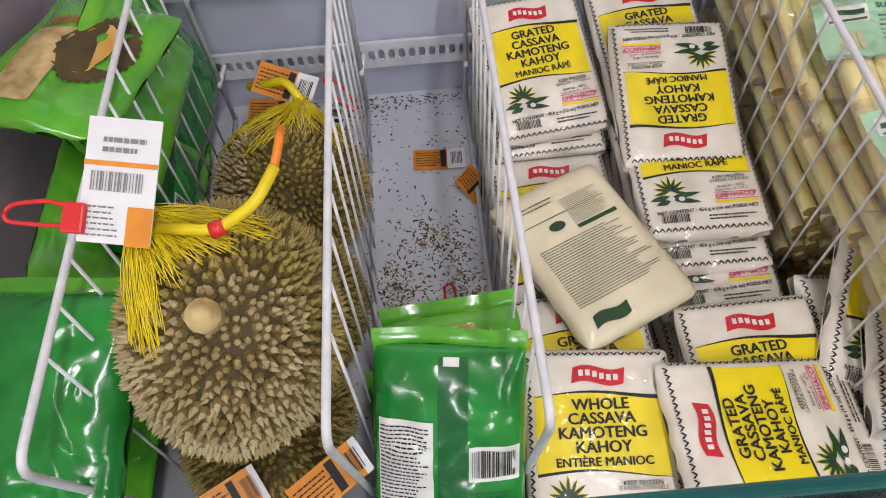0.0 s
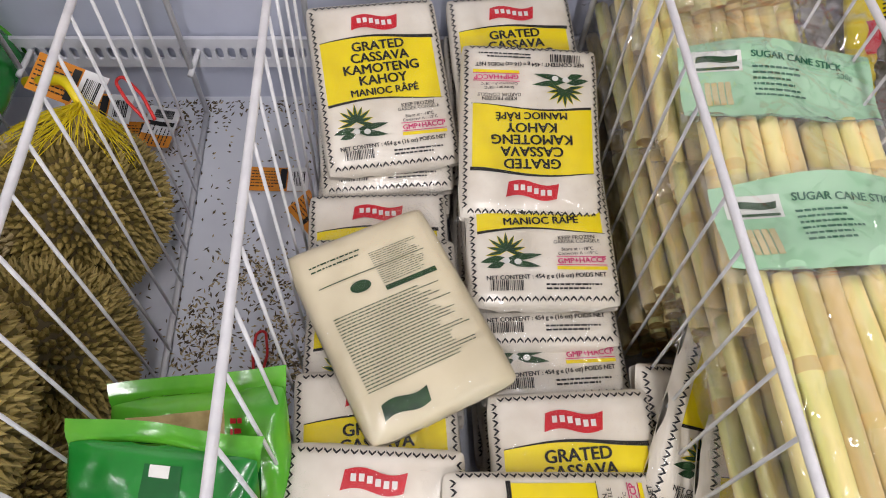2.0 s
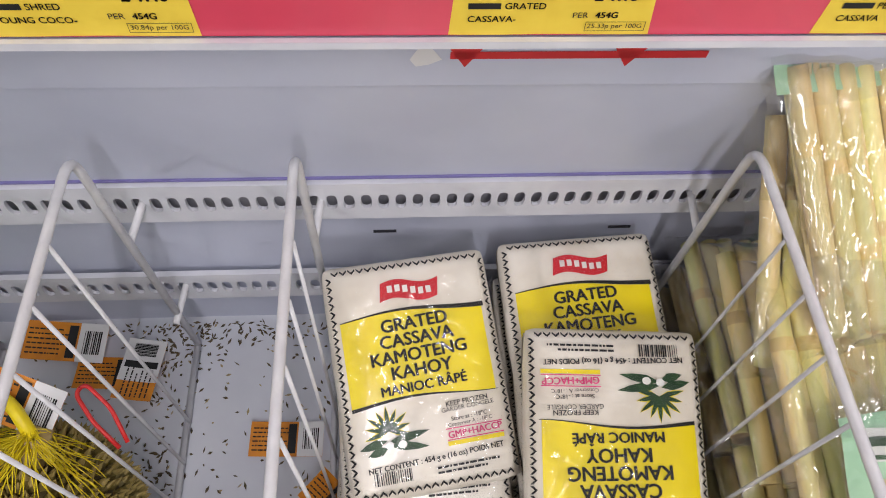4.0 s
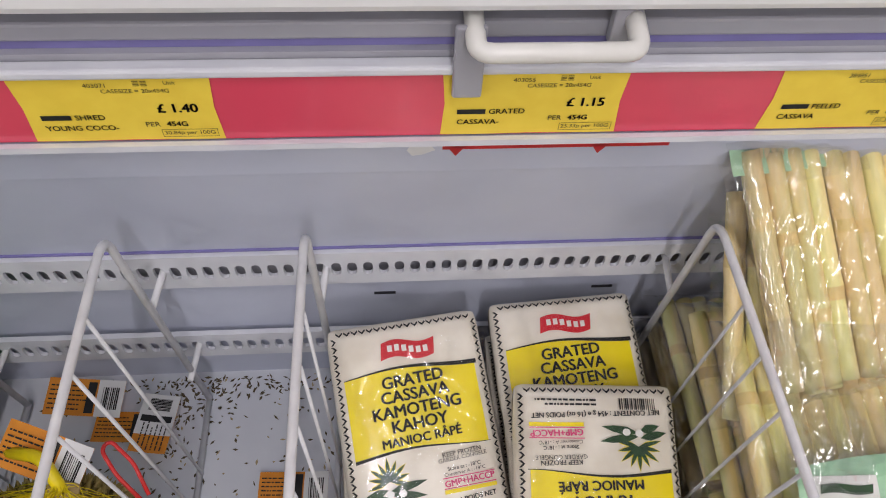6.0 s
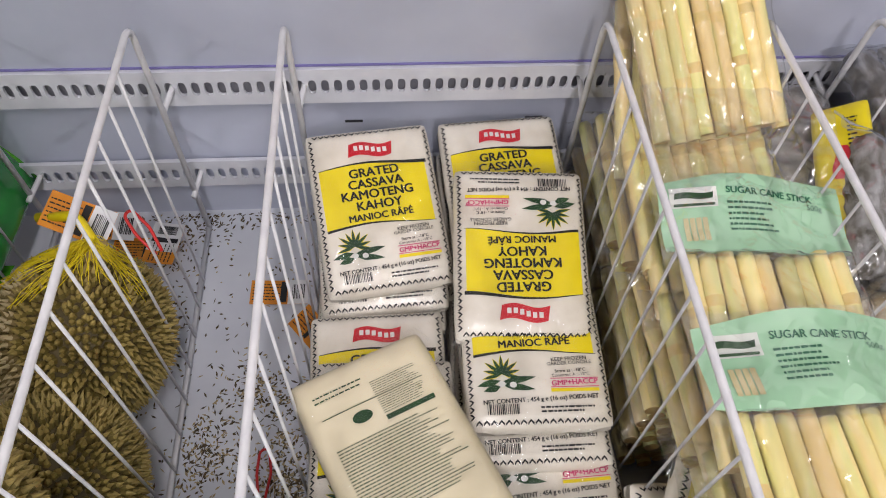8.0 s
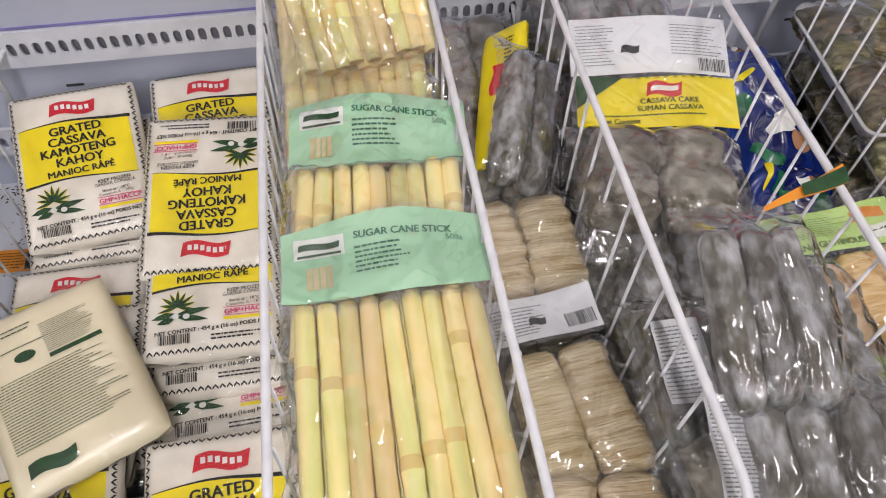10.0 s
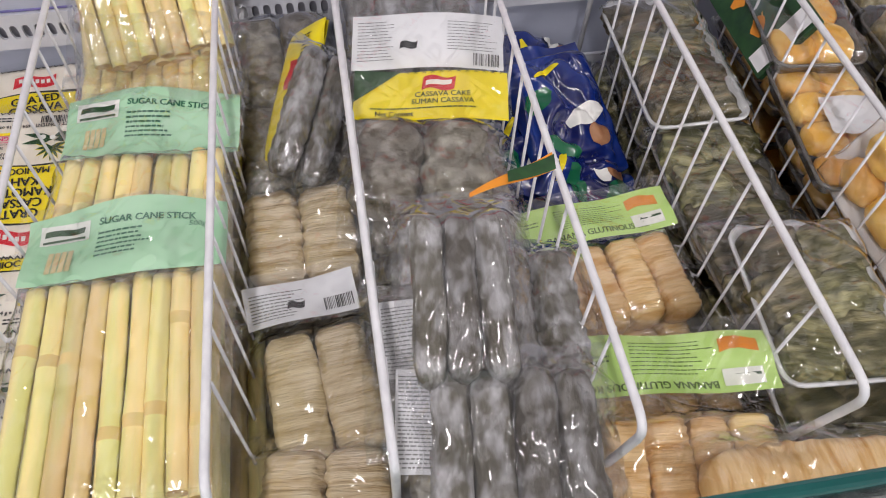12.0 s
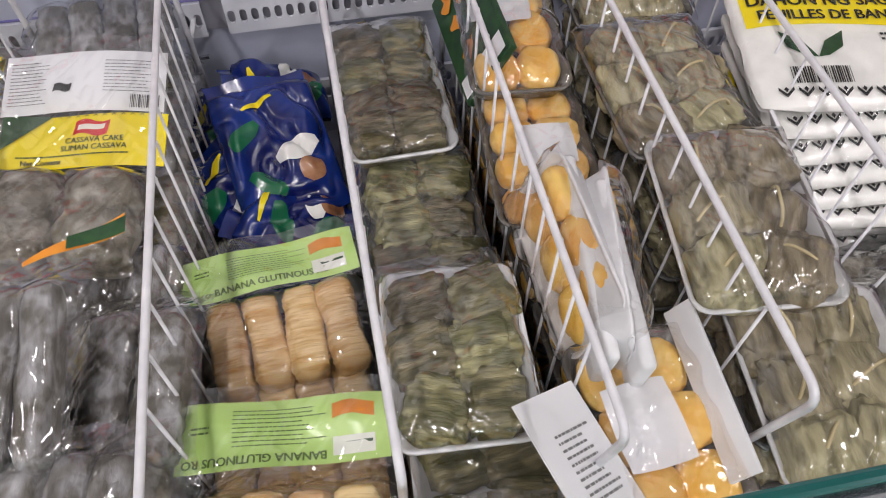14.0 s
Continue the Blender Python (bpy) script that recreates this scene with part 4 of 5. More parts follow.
lines(bm, 0.008, -0.05, 0.018, 0.07, 14, 3, 0.4)
part("small_print", lay(bm, f, 0.001), INK, t, smooth=False)
roll_bag("suman_bag", "frosty clear bag of dark frozen rolls on edge", 2, 0.062, 0.165, FROSTED, on_top((0.656, 0.600, 0.748), (14, 30, -9), 0.04), 22, FILM_FROST, 0.034)

# section of grey suman rolls
SL = "frosty bag of grey frozen cassava rolls"
t, top, h = roll_bag("suman_bag", SL + " with yellow and white header", 2, 0.135, 0.115, GREYHUSK, on_top((0.750, 0.497, 0.762), (5, 0, -9), 0.042), 41, FILM_FROST, 0.042, 3, 0.06)
wav = lambda x, y: 0.034 + 0.003 * math.sin(x * 40) + (y - 0.06) * 0.20
bm = bmesh.new()
sheet(bm, 18, 6, lambda s, q: (-0.072 + 0.160 * s, 0.056 + 0.056 * q, 0))
hdr = part("header", lay(bm, wav, 0), PYEL, t, "yellow printed header")
bm = bmesh.new()
poly(bm, [(-0.072, 0.075), (-0.072, 0.112), (-0.024, 0.112)])
part("green_corner", lay(bm, wav, 0.001), PGRN, hdr, "green corner flash", smooth=False)
bm = bmesh.new()
banner(bm, 0.016, 0.097, 0.034, 0.015)
part("logo", lay(bm, wav, 0.001), PRED, hdr, "red brand ribbon")
bm = bmesh.new()
banner(bm, 0.016, 0.0972, 0.027, 0.0055)
part("logo_band", lay(bm, wav, 0.0016), PWHT, hdr)
bm = bmesh.new()
lettering(bm, "CASSAVA CAKE", 0.020, 0.084, 0.0082, 0, "CENTER", 0.006)
lettering(bm, "SUMAN CASSAVA", 0.020, 0.0760, 0.0082, 0, "CENTER", 0.006)
lines(bm, -0.055, 0.068, 0.075, 0.071, 1, 9, 0.5)
for k in range(22):
    leaf_blade(bm, -0.015 + k * 0.0045, 0.1085, 0.8 if k % 2 else 2.3, 0.004, 0.0005)
part("lettering", lay(bm, wav, 0.0012), PGRN, hdr, smooth=False)
bm = bmesh.new()
lettering(bm, "Net Content", -0.030, 0.0625, 0.0075, 0, "CENTER", 0.014)
part("net_print", lay(bm, wav, 0.0012), INK, hdr, smooth=False)
wv2 = lambda x, y: 0.047 + 0.004 * math.sin(x * 30 + 1) + (y - 0.11) * 0.25
bm = bmesh.new()
sheet(bm, 18, 6, lambda s, q: (-0.076 + 0.160 * s, 0.112 + 0.064 * q, 0))
wht = part("header_back", lay(bm, wv2, 0), PAPER, t, "white folded-over back of the header")
bm = bmesh.new()
lines(bm, -0.070, 0.122, -0.030, 0.170, 9, 2, 0.25)
lines(bm, 0.025, 0.132, 0.078, 0.168, 7, 5, 0.25)
part("small_print", lay(bm, wv2, 0.001), GREYINK, wht, smooth=False)
bm = bmesh.new()
bars(bm, 0.052, 0.115, 0.080, 0.129, 8)
banner(bm, -0.016, 0.138, 0.018, 0.008)
part("bar_code", lay(bm, wv2, 0.001), INK, wht, smooth=False)
bm = bmesh.new()
sheet(bm, 20, 12, lambda s, q: (-0.080 + 0.170 * s, 0.050 + 0.140 * q, 0.042 + 0.032 * q + 0.005 * noise.noise(Vector((s * 7, q * 6, 3)))))
part("bag_end", bm, FILM, t)
roll_bag("suman_bag", SL, 3, 0.115, 0.16, FROSTED, on_top((0.772, 0.415, 0.712), (2, 0, -6), 0.036), 44, FILM_FROST, 0.036)
t, top, h = roll_bag("suman_bag", SL + " standing proud with rounded top", 3, 0.078, 0.145, FROSTED, on_top((0.752, 0.302, 0.822), (14, 0, -5), 0.032), 46, FILM_FROST, 0.032, 3, 0.02)
bm = bmesh.new()
sheet(bm, 10, 3, lambda s, q: (0.012 + 0.072 * s, 0.078 + 0.013 * q * (0.3 + s) + 0.022 * s, 0.030 + 0.003 * math.sin(s * 6)))
lb = part("header", bm, PORG, t, "orange and green torn header edge")
bm = bmesh.new()
sheet(bm, 6, 3, lambda s, q: (0.044 + 0.041 * s, 0.0885 + 0.014 * q * (0.7 + 0.3 * s) + 0.012 * s, 0.0315 + 0.003 * math.sin((0.4 + s * 0.55) * 6)))
part("green_flash", bm, PGRN, lb)
t, top, h = roll_bag("suman_bag", SL + " with white frost patches", 4, 0.125, 0.15, FROSTED, on_top((0.772, 0.180, 0.787), (6, 0, -8), 0.038), 48, FILM_FROST, 0.038, 4, 0.03)
stick_label(t, -0.088, -0.01, -0.050, 0.070, 0.030, PAPER, [("small_print", GREYINK, lambda b: lines(b, -0.086, -0.006, -0.053, 0.066, 16, 4, 0.35))], "printed_slip", "white printed slip")
t, top, h = roll_bag("suman_bag", SL, 2, 0.08, 0.14, FROSTED, on_top((0.822, 0.315, 0.755), (4, 0, -6), 0.04), 50, FILM_FROST, 0.04)
t, top, h = roll_bag("suman_bag", SL, 2, 0.06, 0.12, FROSTED, on_top((0.712, 0.300, 0.752), (4, 0, -3), 0.04), 51, FILM_FROST, 0.034)
stick_label(t, -0.026, -0.03, 0.012, 0.040, 0.042, PAPER, [("small_print", GREYINK, lambda b: lines(b, -0.024, -0.026, 0.008, 0.036, 12, 7, 0.35))], "printed_slip", "white printed slip")
for k, (cy, cz) in enumerate(((0.76, 0.745), (0.66, 0.715), (0.22, 0.735), (0.36, 0.70), (0.52, 0.70), (0.25, 0.68), (0.62, 0.665), (0.76, 0.66), (0.4, 0.65), (0.25, 0.62), (0.52, 0.61), (0.72, 0.6), (0.3, 0.56), (0.55, 0.56), (0.3, 0.505), (0.55, 0.505), (0.74, 0.54), (0.74, 0.495))):
    roll_bag("suman_bag", SL, 4, 0.150, 0.16, FROSTED if k < 2 or k % 2 else GREYHUSK, on_top((0.770, cy, cz), (8 if k < 1 else 0, 0, random.Random(k).uniform(-5, 5)), 0.036), 60 + k, FILM_FROST, 0.036)

# banana rolls with lime labels
BLB = "clear bag of tan banana rolls with lime green label"
def lime(t, x0, y0, x1, y1, z, flipped):
    s = 180 if flipped else 0
    cx, cy = (x0 + x1) / 2, (y0 + y1) / 2
    stick_label(t, x0, y0, x1, y1, z, LIME, [
        ("lettering", OLIVEINK, lambda b: lettering(b, "BANANA GLUTINOUS RO", x0 + 0.062 if flipped else cx, y0 + 0.008, 0.0098, s, "CENTER", 0.014)),
        ("small_print", OLIVEINK, lambda b: (lines(b, x0 + 0.045, y0 + 0.018, x1 - 0.050, y1 - 0.006, 6, 4, 0.25), lines(b, x0 + 0.012, y0 + 0.03, x0 + 0.028, y0 + 0.038, 2, 5, 0.4))),
        ("roll_picture", PORG, lambda b: patch(b, x1 - 0.046, y1 - 0.020, x1 - 0.012, y1 - 0.008, 4, 0.002)),
        ("logo_box", PWHT, lambda b: patch(b, x1 - 0.046, y0 + 0.006, x1 - 0.012, y0 + 0.021, 3)),
        ("logo_mark", PGRN, lambda b: patch(b, x1 - 0.044, y0 + 0.014, x1 - 0.014, y0 + 0.0165, 3))], "label", "lime green printed label")
t, top, h = roll_bag("banana_roll_bag", BLB, 4, 0.146, 0.105, HUSKY, on_top((0.936, 0.388, 0.672), (4, 0, 5), 0.038), 81, thick=0.036, ridges=13, amp=0.04)
lime(t, -0.088, 0.048, 0.085, 0.098, 0.038, False)
t, top, h = roll_bag("banana_roll_bag", BLB + ", upside down", 4, 0.150, 0.120, HUSKY, on_top((0.925, 0.165, 0.716), (4, 0, -6), 0.038), 85, thick=0.036, ridges=13, amp=0.04)
lime(t, -0.085, 0.070, 0.085, 0.126, 0.040, True)
for k, (cy, cz) in enumerate(((0.37, 0.632), (0.22, 0.665), (0.24, 0.62), (0.4, 0.59), (0.24, 0.57), (0.4, 0.545), (0.24, 0.525), (0.4, 0.5))):
    roll_bag("banana_roll_bag", "clear bag of tan banana rolls", 4, 0.148, 0.115, HUSKY, on_top((0.935, cy, cz), (0, 0, random.Random(k).uniform(-4, 4)), 0.036), 90 + k, FILM, 0.036, 8, 0.035)

t, top, h = roll_bag("banana_roll_bag", "clear bag of pale banana rolls lying against the front glass", 1, 0.055, 0.25, HUSKY, on_top((1.035, 0.142, 0.752), (0, 0, 84), 0.05), 88, FILM, 0.05, 16, 0.05)

# blue bags
def blue_bag(m, seed, w, l):
    t = thing("blue_snack_bag", "glossy blue printed bag crumpled against the back", "food packet", m, "blue bags")
    bm, f = pillow(w, l, 0.046, seed, 50, 3.0, 0.55, 0.55)
    part("bag", bm, BLUE, t)
    rg = random.Random(seed)
    spots = (("green_print", PGBLUE, -0.25, 0.12, 0.020, 0.013, 0.5), ("white_print", PWHT, 0.16, -0.06, 0.026, 0.014, 0.2), ("brown_print", BROWN, 0.20, -0.22, 0.015, 0.016, 1.2), ("yellow_print", PYEL, -0.02, 0.33, 0.020, 0.004, 0.1), ("green_print", PGBLUE, -0.18, -0.26, 0.022, 0.012, 2.6))
    for i, (nm, mt, u, v, w2, h2, a) in enumerate(spots):
        x, y, a = u * w + rg.uniform(-0.008, 0.008), v * l, a + rg.uniform(-0.3, 0.3)
        bm = bmesh.new()
        sheet(bm, 14, 8, lambda s, q: (x + math.cos(a) * (s - 0.5) * 2 * w2 - math.sin(a) * (q - 0.5) * 2 * h2 * (0.35 + 0.65 * math.sin(3.14 * s)), y + math.sin(a) * (s - 0.5) * 2 * w2 + math.cos(a) * (q - 0.5) * 2 * h2 * (0.35 + 0.65 * math.sin(3.14 * s)), 0))
        part(nm, lay(bm, f, 0.0012 + 0.0003 * i), mt, t)
    bm = bmesh.new()
    sheet(bm, 24, 5, lambda s, q: ((s - 0.5) * w * (0.92 + 0.06 * q), l / 2 - 0.008 + 0.022 * q, 0.016 + 0.004 * math.sin(s * 11 + seed) + 0.006 * q * math.sin(s * 5)))
    part("seal", bm, BLUE, t)
    return t


for c, e, sd, w, l in (((0.950, 0.630, 0.678), (22, 6, 14), 3, 0.125, 0.170), ((0.895, 0.585, 0.652), (14, -14, 40), 4, 0.085, 0.130), ((0.965, 0.560, 0.640), (14, 10, 70), 5, 0.100, 0.130), ((0.965, 0.755, 0.665), (24, 0, 96), 6, 0.085, 0.120), ((0.895, 0.73, 0.632), (20, 0, 70), 7, 0.10, 0.12),
                       ((0.94, 0.66, 0.60), (0, 0, 20), 8, 0.11, 0.145), ((0.93, 0.60, 0.55), (0, 0, 70), 9, 0.11, 0.145), ((0.95, 0.74, 0.55), (0, 0, 10), 10, 0.11, 0.145), ((0.94, 0.66, 0.505), (0, 0, 0), 11, 0.11, 0.145)):
    blue_bag(on_top(c, e, 0.045), sd, w, l)


# ---------- trays ----------
def tray_shell(w, l, h, rim=0.006):
    bm = bmesh.new()
    def ring(ww, ll, z, r):
        out = []
        for cx, cy, a0 in ((1, 1, 0), (-1, 1, 90), (-1, -1, 180), (1, -1, 270)):
            for k in range(5):
                a = radians(a0 + k * 22.5)
                out.append(bm.verts.new((cx * (ww / 2 - r) + r * math.cos(a), cy * (ll / 2 - r) + r * math.sin(a), z)))
        return out
    rings = [ring(w * 0.86, l * 0.9, 0, 0.014), ring(w, l, h - 0.002, 0.016), ring(w + rim, l + rim, h, 0.018), ring(w + rim, l + rim, h + 0.003, 0.018), ring(w - 0.002, l - 0.002, h + 0.002, 0.015), ring(w * 0.84, l * 0.88, 0.003, 0.013)]
    for A, B in zip(rings, rings[1:]):
        for k in range(20):
            bm.faces.new((A[k], A[(k + 1) % 20], B[(k + 1) % 20], B[k]))
    bm.faces.new(rings[0][::-1])
    bm.faces.new(rings[-1])
    return bm


def lump(w, l, h, seed, rough=0.22, boxy=0.55):
    """A soft wrapped bundle."""
    bm = bmesh.new()
    bmesh.ops.create_icosphere(bm, subdivisions=4, radius=1)
    o = Vector((seed * 1.7, seed, seed * 0.6))
    for v in bm.verts:
        c = v.co.copy()
        k = Vector([math.copysign(abs(q) ** boxy, q) for q in c])
        d = 1 + rough * noise.noise(c * 1.6 + o) + rough * 0.5 * noise.noise(c * 4.5 + o) + rough * 0.25 * (1 - abs(noise.noise(Vector((c.x * 3, c.y * 9, c.z * 3)) + o)) * 2)
        v.co = Vector((k.x * w / 2 * d, k.y * l / 2 * d, h * 0.5 + k.z * h / 2 * d))
    return bm


def tray(name, label, m, w, l, rows, cols, material, shell, seed, piece, h=0.022, ph=0.034, ties=False, slip=None, film=FILM):
    t = thing(name, label, "food tray", m)
    part("tray", tray_shell(w, l, h), shell, t)
    cw, cl = (w - 0.014) / cols, (l - 0.016) / rows
    rg = random.Random(seed)
    for j in range(rows):
        for i in range(cols):
            x, y = (i + 0.5) * cw - w / 2 + 0.007, (j + 0.5) * cl - l / 2 + 0.008
            jt = 0 if piece == "patty" else 1
            ob = part(piece, lump(cw * (1.02 + jt * rg.uniform(-0.08, 0.16)), cl * (1.02 + jt * rg.uniform(-0.08, 0.22)), ph * rg.uniform(0.8, 1.08) * (0.85 if piece == "patty" else 1.0), seed * 10 + j * 5 + i, 0.30 if piece != "patty" else 0.10, 0.6 if piece != "patty" else 0.8), material, t)
            ob.matrix_basis = pose(x + jt * rg.uniform(-0.004, 0.004), y + jt * rg.uniform(-0.004, 0.004), 0.003, 0, 0, rg.uniform(-7, 7) * (1 + 1.6 * jt))
            if ties:
                tie, ta = bmesh.new(), rg.uniform(0.2, 2.9)
                rod(tie, [(x + (-0.42 + 0.84 * q / 8) * cw * math.cos(ta) , y + (-0.42 + 0.84 * q / 8) * cl * math.sin(ta) + 0.004 * math.sin(q * 0.4), 0.006 + ph * 1.02 * (1 - (q / 4 - 1) ** 4 * 0.5)) for q in range(9)], 0.0017, 5)
                part("straw_tie", tie, STRAW, t)
    if slip:
        sx, sy, sw, sl = slip
        bm = bmesh.new()
        sheet(bm, 10, 8, lambda s, q: (sx + (s - 0.5) * sw * (0.95 + 0.05 * math.sin(3.14 * q)), sy + (q - 0.5) * sl * (0.95 + 0.05 * math.sin(3.14 * s)), ph + 0.004 + 0.003 * noise.noise(Vector((s * 4, q * 4, seed)))))
        part("paper_slip", bm, PAPER, t, "white paper slip")
    top = lambda x, y: ph * (1.10 - 0.35 * max(abs(2 * x / w), abs(2 * y / l)) ** 5)
    part("wrap", film_over(w, l, top, seed, 0.004, 0.0085, 40, 0.0036, 2.0), film, t, "tight clear cling wrap with shiny creases")
    return t


LT = "cling-wrapped tray of dark olive leaf-wrapped parcels"
tray("leaf_parcel_tray", LT, on_top((1.082, 0.665, 0.722), (4, 0, 1), 0.040), 0.118, 0.205, 4, 2, LEAFW, TRAYW, 1, "leaf_parcel")
tray("leaf_parcel_tray", LT, on_top((1.090, 0.490, 0.684), (2, 0, -1), 0.040), 0.122, 0.190, 3, 2, LEAFW, TRAYD, 2, "leaf_parcel")
tray("leaf_parcel_tray", LT, on_top((1.086, 0.304, 0.744), (1, 0, -4), 0.040), 0.118, 0.165, 3, 2, LEAFW, TRAYW, 3, "leaf_parcel")
tray("leaf_parcel_tray", LT, on_top((1.094, 0.225, 0.690), (0, 0, -4), 0.040), 0.120, 0.165, 3, 2, LEAFW, TRAYW, 4, "leaf_parcel")
for k, (cy, cz) in enumerate(((0.35, 0.690), (0.67, 0.66), (0.30, 0.640), (0.52, 0.625), (0.70, 0.61), (0.24, 0.59), (0.45, 0.57), (0.68, 0.555), (0.25, 0.52), (0.50, 0.51))):
    tray("leaf_parcel_tray", LT, on_top((1.095, cy, cz), (0, 0, random.Random(k).uniform(-3, 3)), 0.040), 0.125, 0.18, 3, 2, LEAFW, TRAYD, 20 + k, "leaf_parcel")

MT = "cling-wrapped tray of orange patties with white paper slip"
tray("patty_tray", MT, on_top((1.222, 0.670, 0.780), (3, 0, -5), 0.044), 0.105, 0.185, 3, 2, MANGO, TRAYD, 5, "patty", slip=(-0.01, 0.03, 0.07, 0.06))
tray("patty_tray", MT, on_top((1.218, 0.520, 0.745), (3, 0, -4), 0.044), 0.108, 0.185, 4, 2, MANGO, TRAYD, 6, "patty", slip=(0.005, -0.005, 0.06, 0.055))
tray("patty_tray", MT, on_top((1.238, 0.215, 0.726), (2, 0, 4), 0.044), 0.110, 0.170, 3, 2, MANGO, TRAYD, 7, "patty", slip=(-0.012, 0.0, 0.06, 0.075))
tray("patty_tray", "patty tray standing on its side with cling wrap", on_top((1.180, 0.375, 0.752), (8, -66, -4), 0.044), 0.09, 0.175, 3, 2, MANGO, TRAYW, 8, "patty")
tray("patty_tray", "patty tray standing on its side, white base out", on_top((1.262, 0.350, 0.738), (6, 82, -5), 0.044), 0.09, 0.180, 3, 2, MANGO, TRAYW, 9, "patty")
for k, (cx, cy, ln) in enumerate(((1.208, 0.366, 0.205), (1.236, 0.342, 0.185))):
    t = thing("foam_tray", "white foam tray standing on edge between packs", "food tray", pose(cx, cy, 0.692, 6, 4 - k * 3, -5), "foam trays")
    part("tray", box(bmesh.new(), -0.007, -ln / 2, -0.02, 0.007, ln / 2, 0.082, 0.005), TRAYW, t)
t = thing("paper_card", "white printed card slipped in beside the patties", "paper card", pose(1.160, 0.188, 0.738, 12, 26, 24))
part("card", box(bmesh.new(), -0.036, -0.060, 0, 0.036, 0.060, 0.0012), PAPER, t, smooth=False)
bm = bmesh.new()
lines(bm, -0.015, -0.03, 0.025, 0.03, 7, 5, 0.35)
part("small_print", lay(bm, lambda x, y: 0.0018, 0), GREYINK, t, smooth=False)
for k, (cy, cz) in enumerate(((0.30, 0.665), (0.48, 0.68), (0.68, 0.70), (0.25, 0.61), (0.44, 0.62), (0.68, 0.64), (0.25, 0.55), (0.46, 0.56), (0.68, 0.58), (0.25, 0.505), (0.46, 0.505), (0.68, 0.51))):
    tray("patty_tray", "cling-wrapped tray of orange patties", on_top((1.242, cy, cz), (0, 0, random.Random(k).uniform(-3, 3)), 0.044), 0.112, 0.18, 3, 2, MANGO, TRAYD, 40 + k, "patty")
# picture card bag standing at the back
t = thing("picture_card", "clear-wrapped card with food picture standing on edge", "food packet", pose(1.186, 0.690, 0.757, 8, -62, -4))
part("card", box(bmesh.new(), -0.045, -0.085, 0, 0.045, 0.085, 0.010, 0.002), PGRN, t, smooth=False)
bm = bmesh.new()
for k in range(9):
    rg = random.Random(k)
    x, y = rg.uniform(-0.028, 0.028), rg.uniform(-0.045, 0.07)
    poly(bm, [(x + rg.uniform(0.006, 0.013) * math.cos(a), y + rg.uniform(0.006, 0.013) * math.sin(a)) for a in np.linspace(0, 5.6, 9)])
part("food_picture", lay(bm, lambda x, y: 0.0115 + 0.00001 * x, 0), PORG, t, smooth=False)
bm = bmesh.new()
patch(bm, -0.040, -0.080, 0.040, -0.055, 2)
part("panel", lay(bm, lambda x, y: 0.0112, 0), PAPER, t, smooth=False)

CT = "cling-wrapped tray of pale leaf-wrapped cakes tied with straw"
tray("cake_tray", CT, on_top((1.362, 0.560, 0.776), (3, 2, 3), 0.046), 0.135, 0.185, 3, 2, CAKEW, TRAYD, 10, "leaf_cake", ph=0.038, ties=True)
tray("cake_tray", CT, on_top((1.366, 0.375, 0.780), (3, 0, -6), 0.046), 0.135, 0.190, 3, 2, CAKEW, TRAYW, 11, "leaf_cake", ph=0.038, ties=True)
tray("cake_tray", CT, on_top((1.385, 0.215, 0.752), (1, 0, -5), 0.046), 0.135, 0.175, 3, 2, CAKEW, TRAYW, 12, "leaf_cake", ph=0.038, ties=True)
tray("cake_tray", CT, on_top((1.372, 0.745, 0.782), (5, 0, 0), 0.046), 0.135, 0.17, 3, 2, CAKEW, TRAYD, 13, "leaf_cake", ph=0.038, ties=True)
for k, (cy, cz) in enumerate(((0.28, 0.695), (0.48, 0.725), (0.69, 0.72), (0.26, 0.64), (0.48, 0.66), (0.69, 0.66), (0.26, 0.58), (0.48, 0.6), (0.69, 0.6), (0.26, 0.51), (0.48, 0.53), (0.69, 0.53))):
    tray("cake_tray", CT, on_top((1.394, cy, cz), (0, 0, random.Random(k).uniform(-3, 3)), 0.046), 0.135, 0.18, 3, 2, CAKEW, TRAYD, 60 + k, "leaf_cake", ph=0.038)
t = thing("paper_card", "white printed card standing beside the cakes", "paper card", pose(1.288, 0.235, 0.722, 3, 36, 1))
part("card", box(bmesh.new(), -0.002, -0.078, -0.016, 0.002, 0.078, 0.014, 0.001), PAPER, t, smooth=False)
t = thing("paper_card", "white printed card standing beside the cakes", "paper card", pose(1.455, 0.400, 0.725, 3, -25, -6))
part("card", box(bmesh.new(), -0.002, -0.082, -0.04, 0.002, 0.082, 0.055, 0.001), PAPER, t, smooth=False)

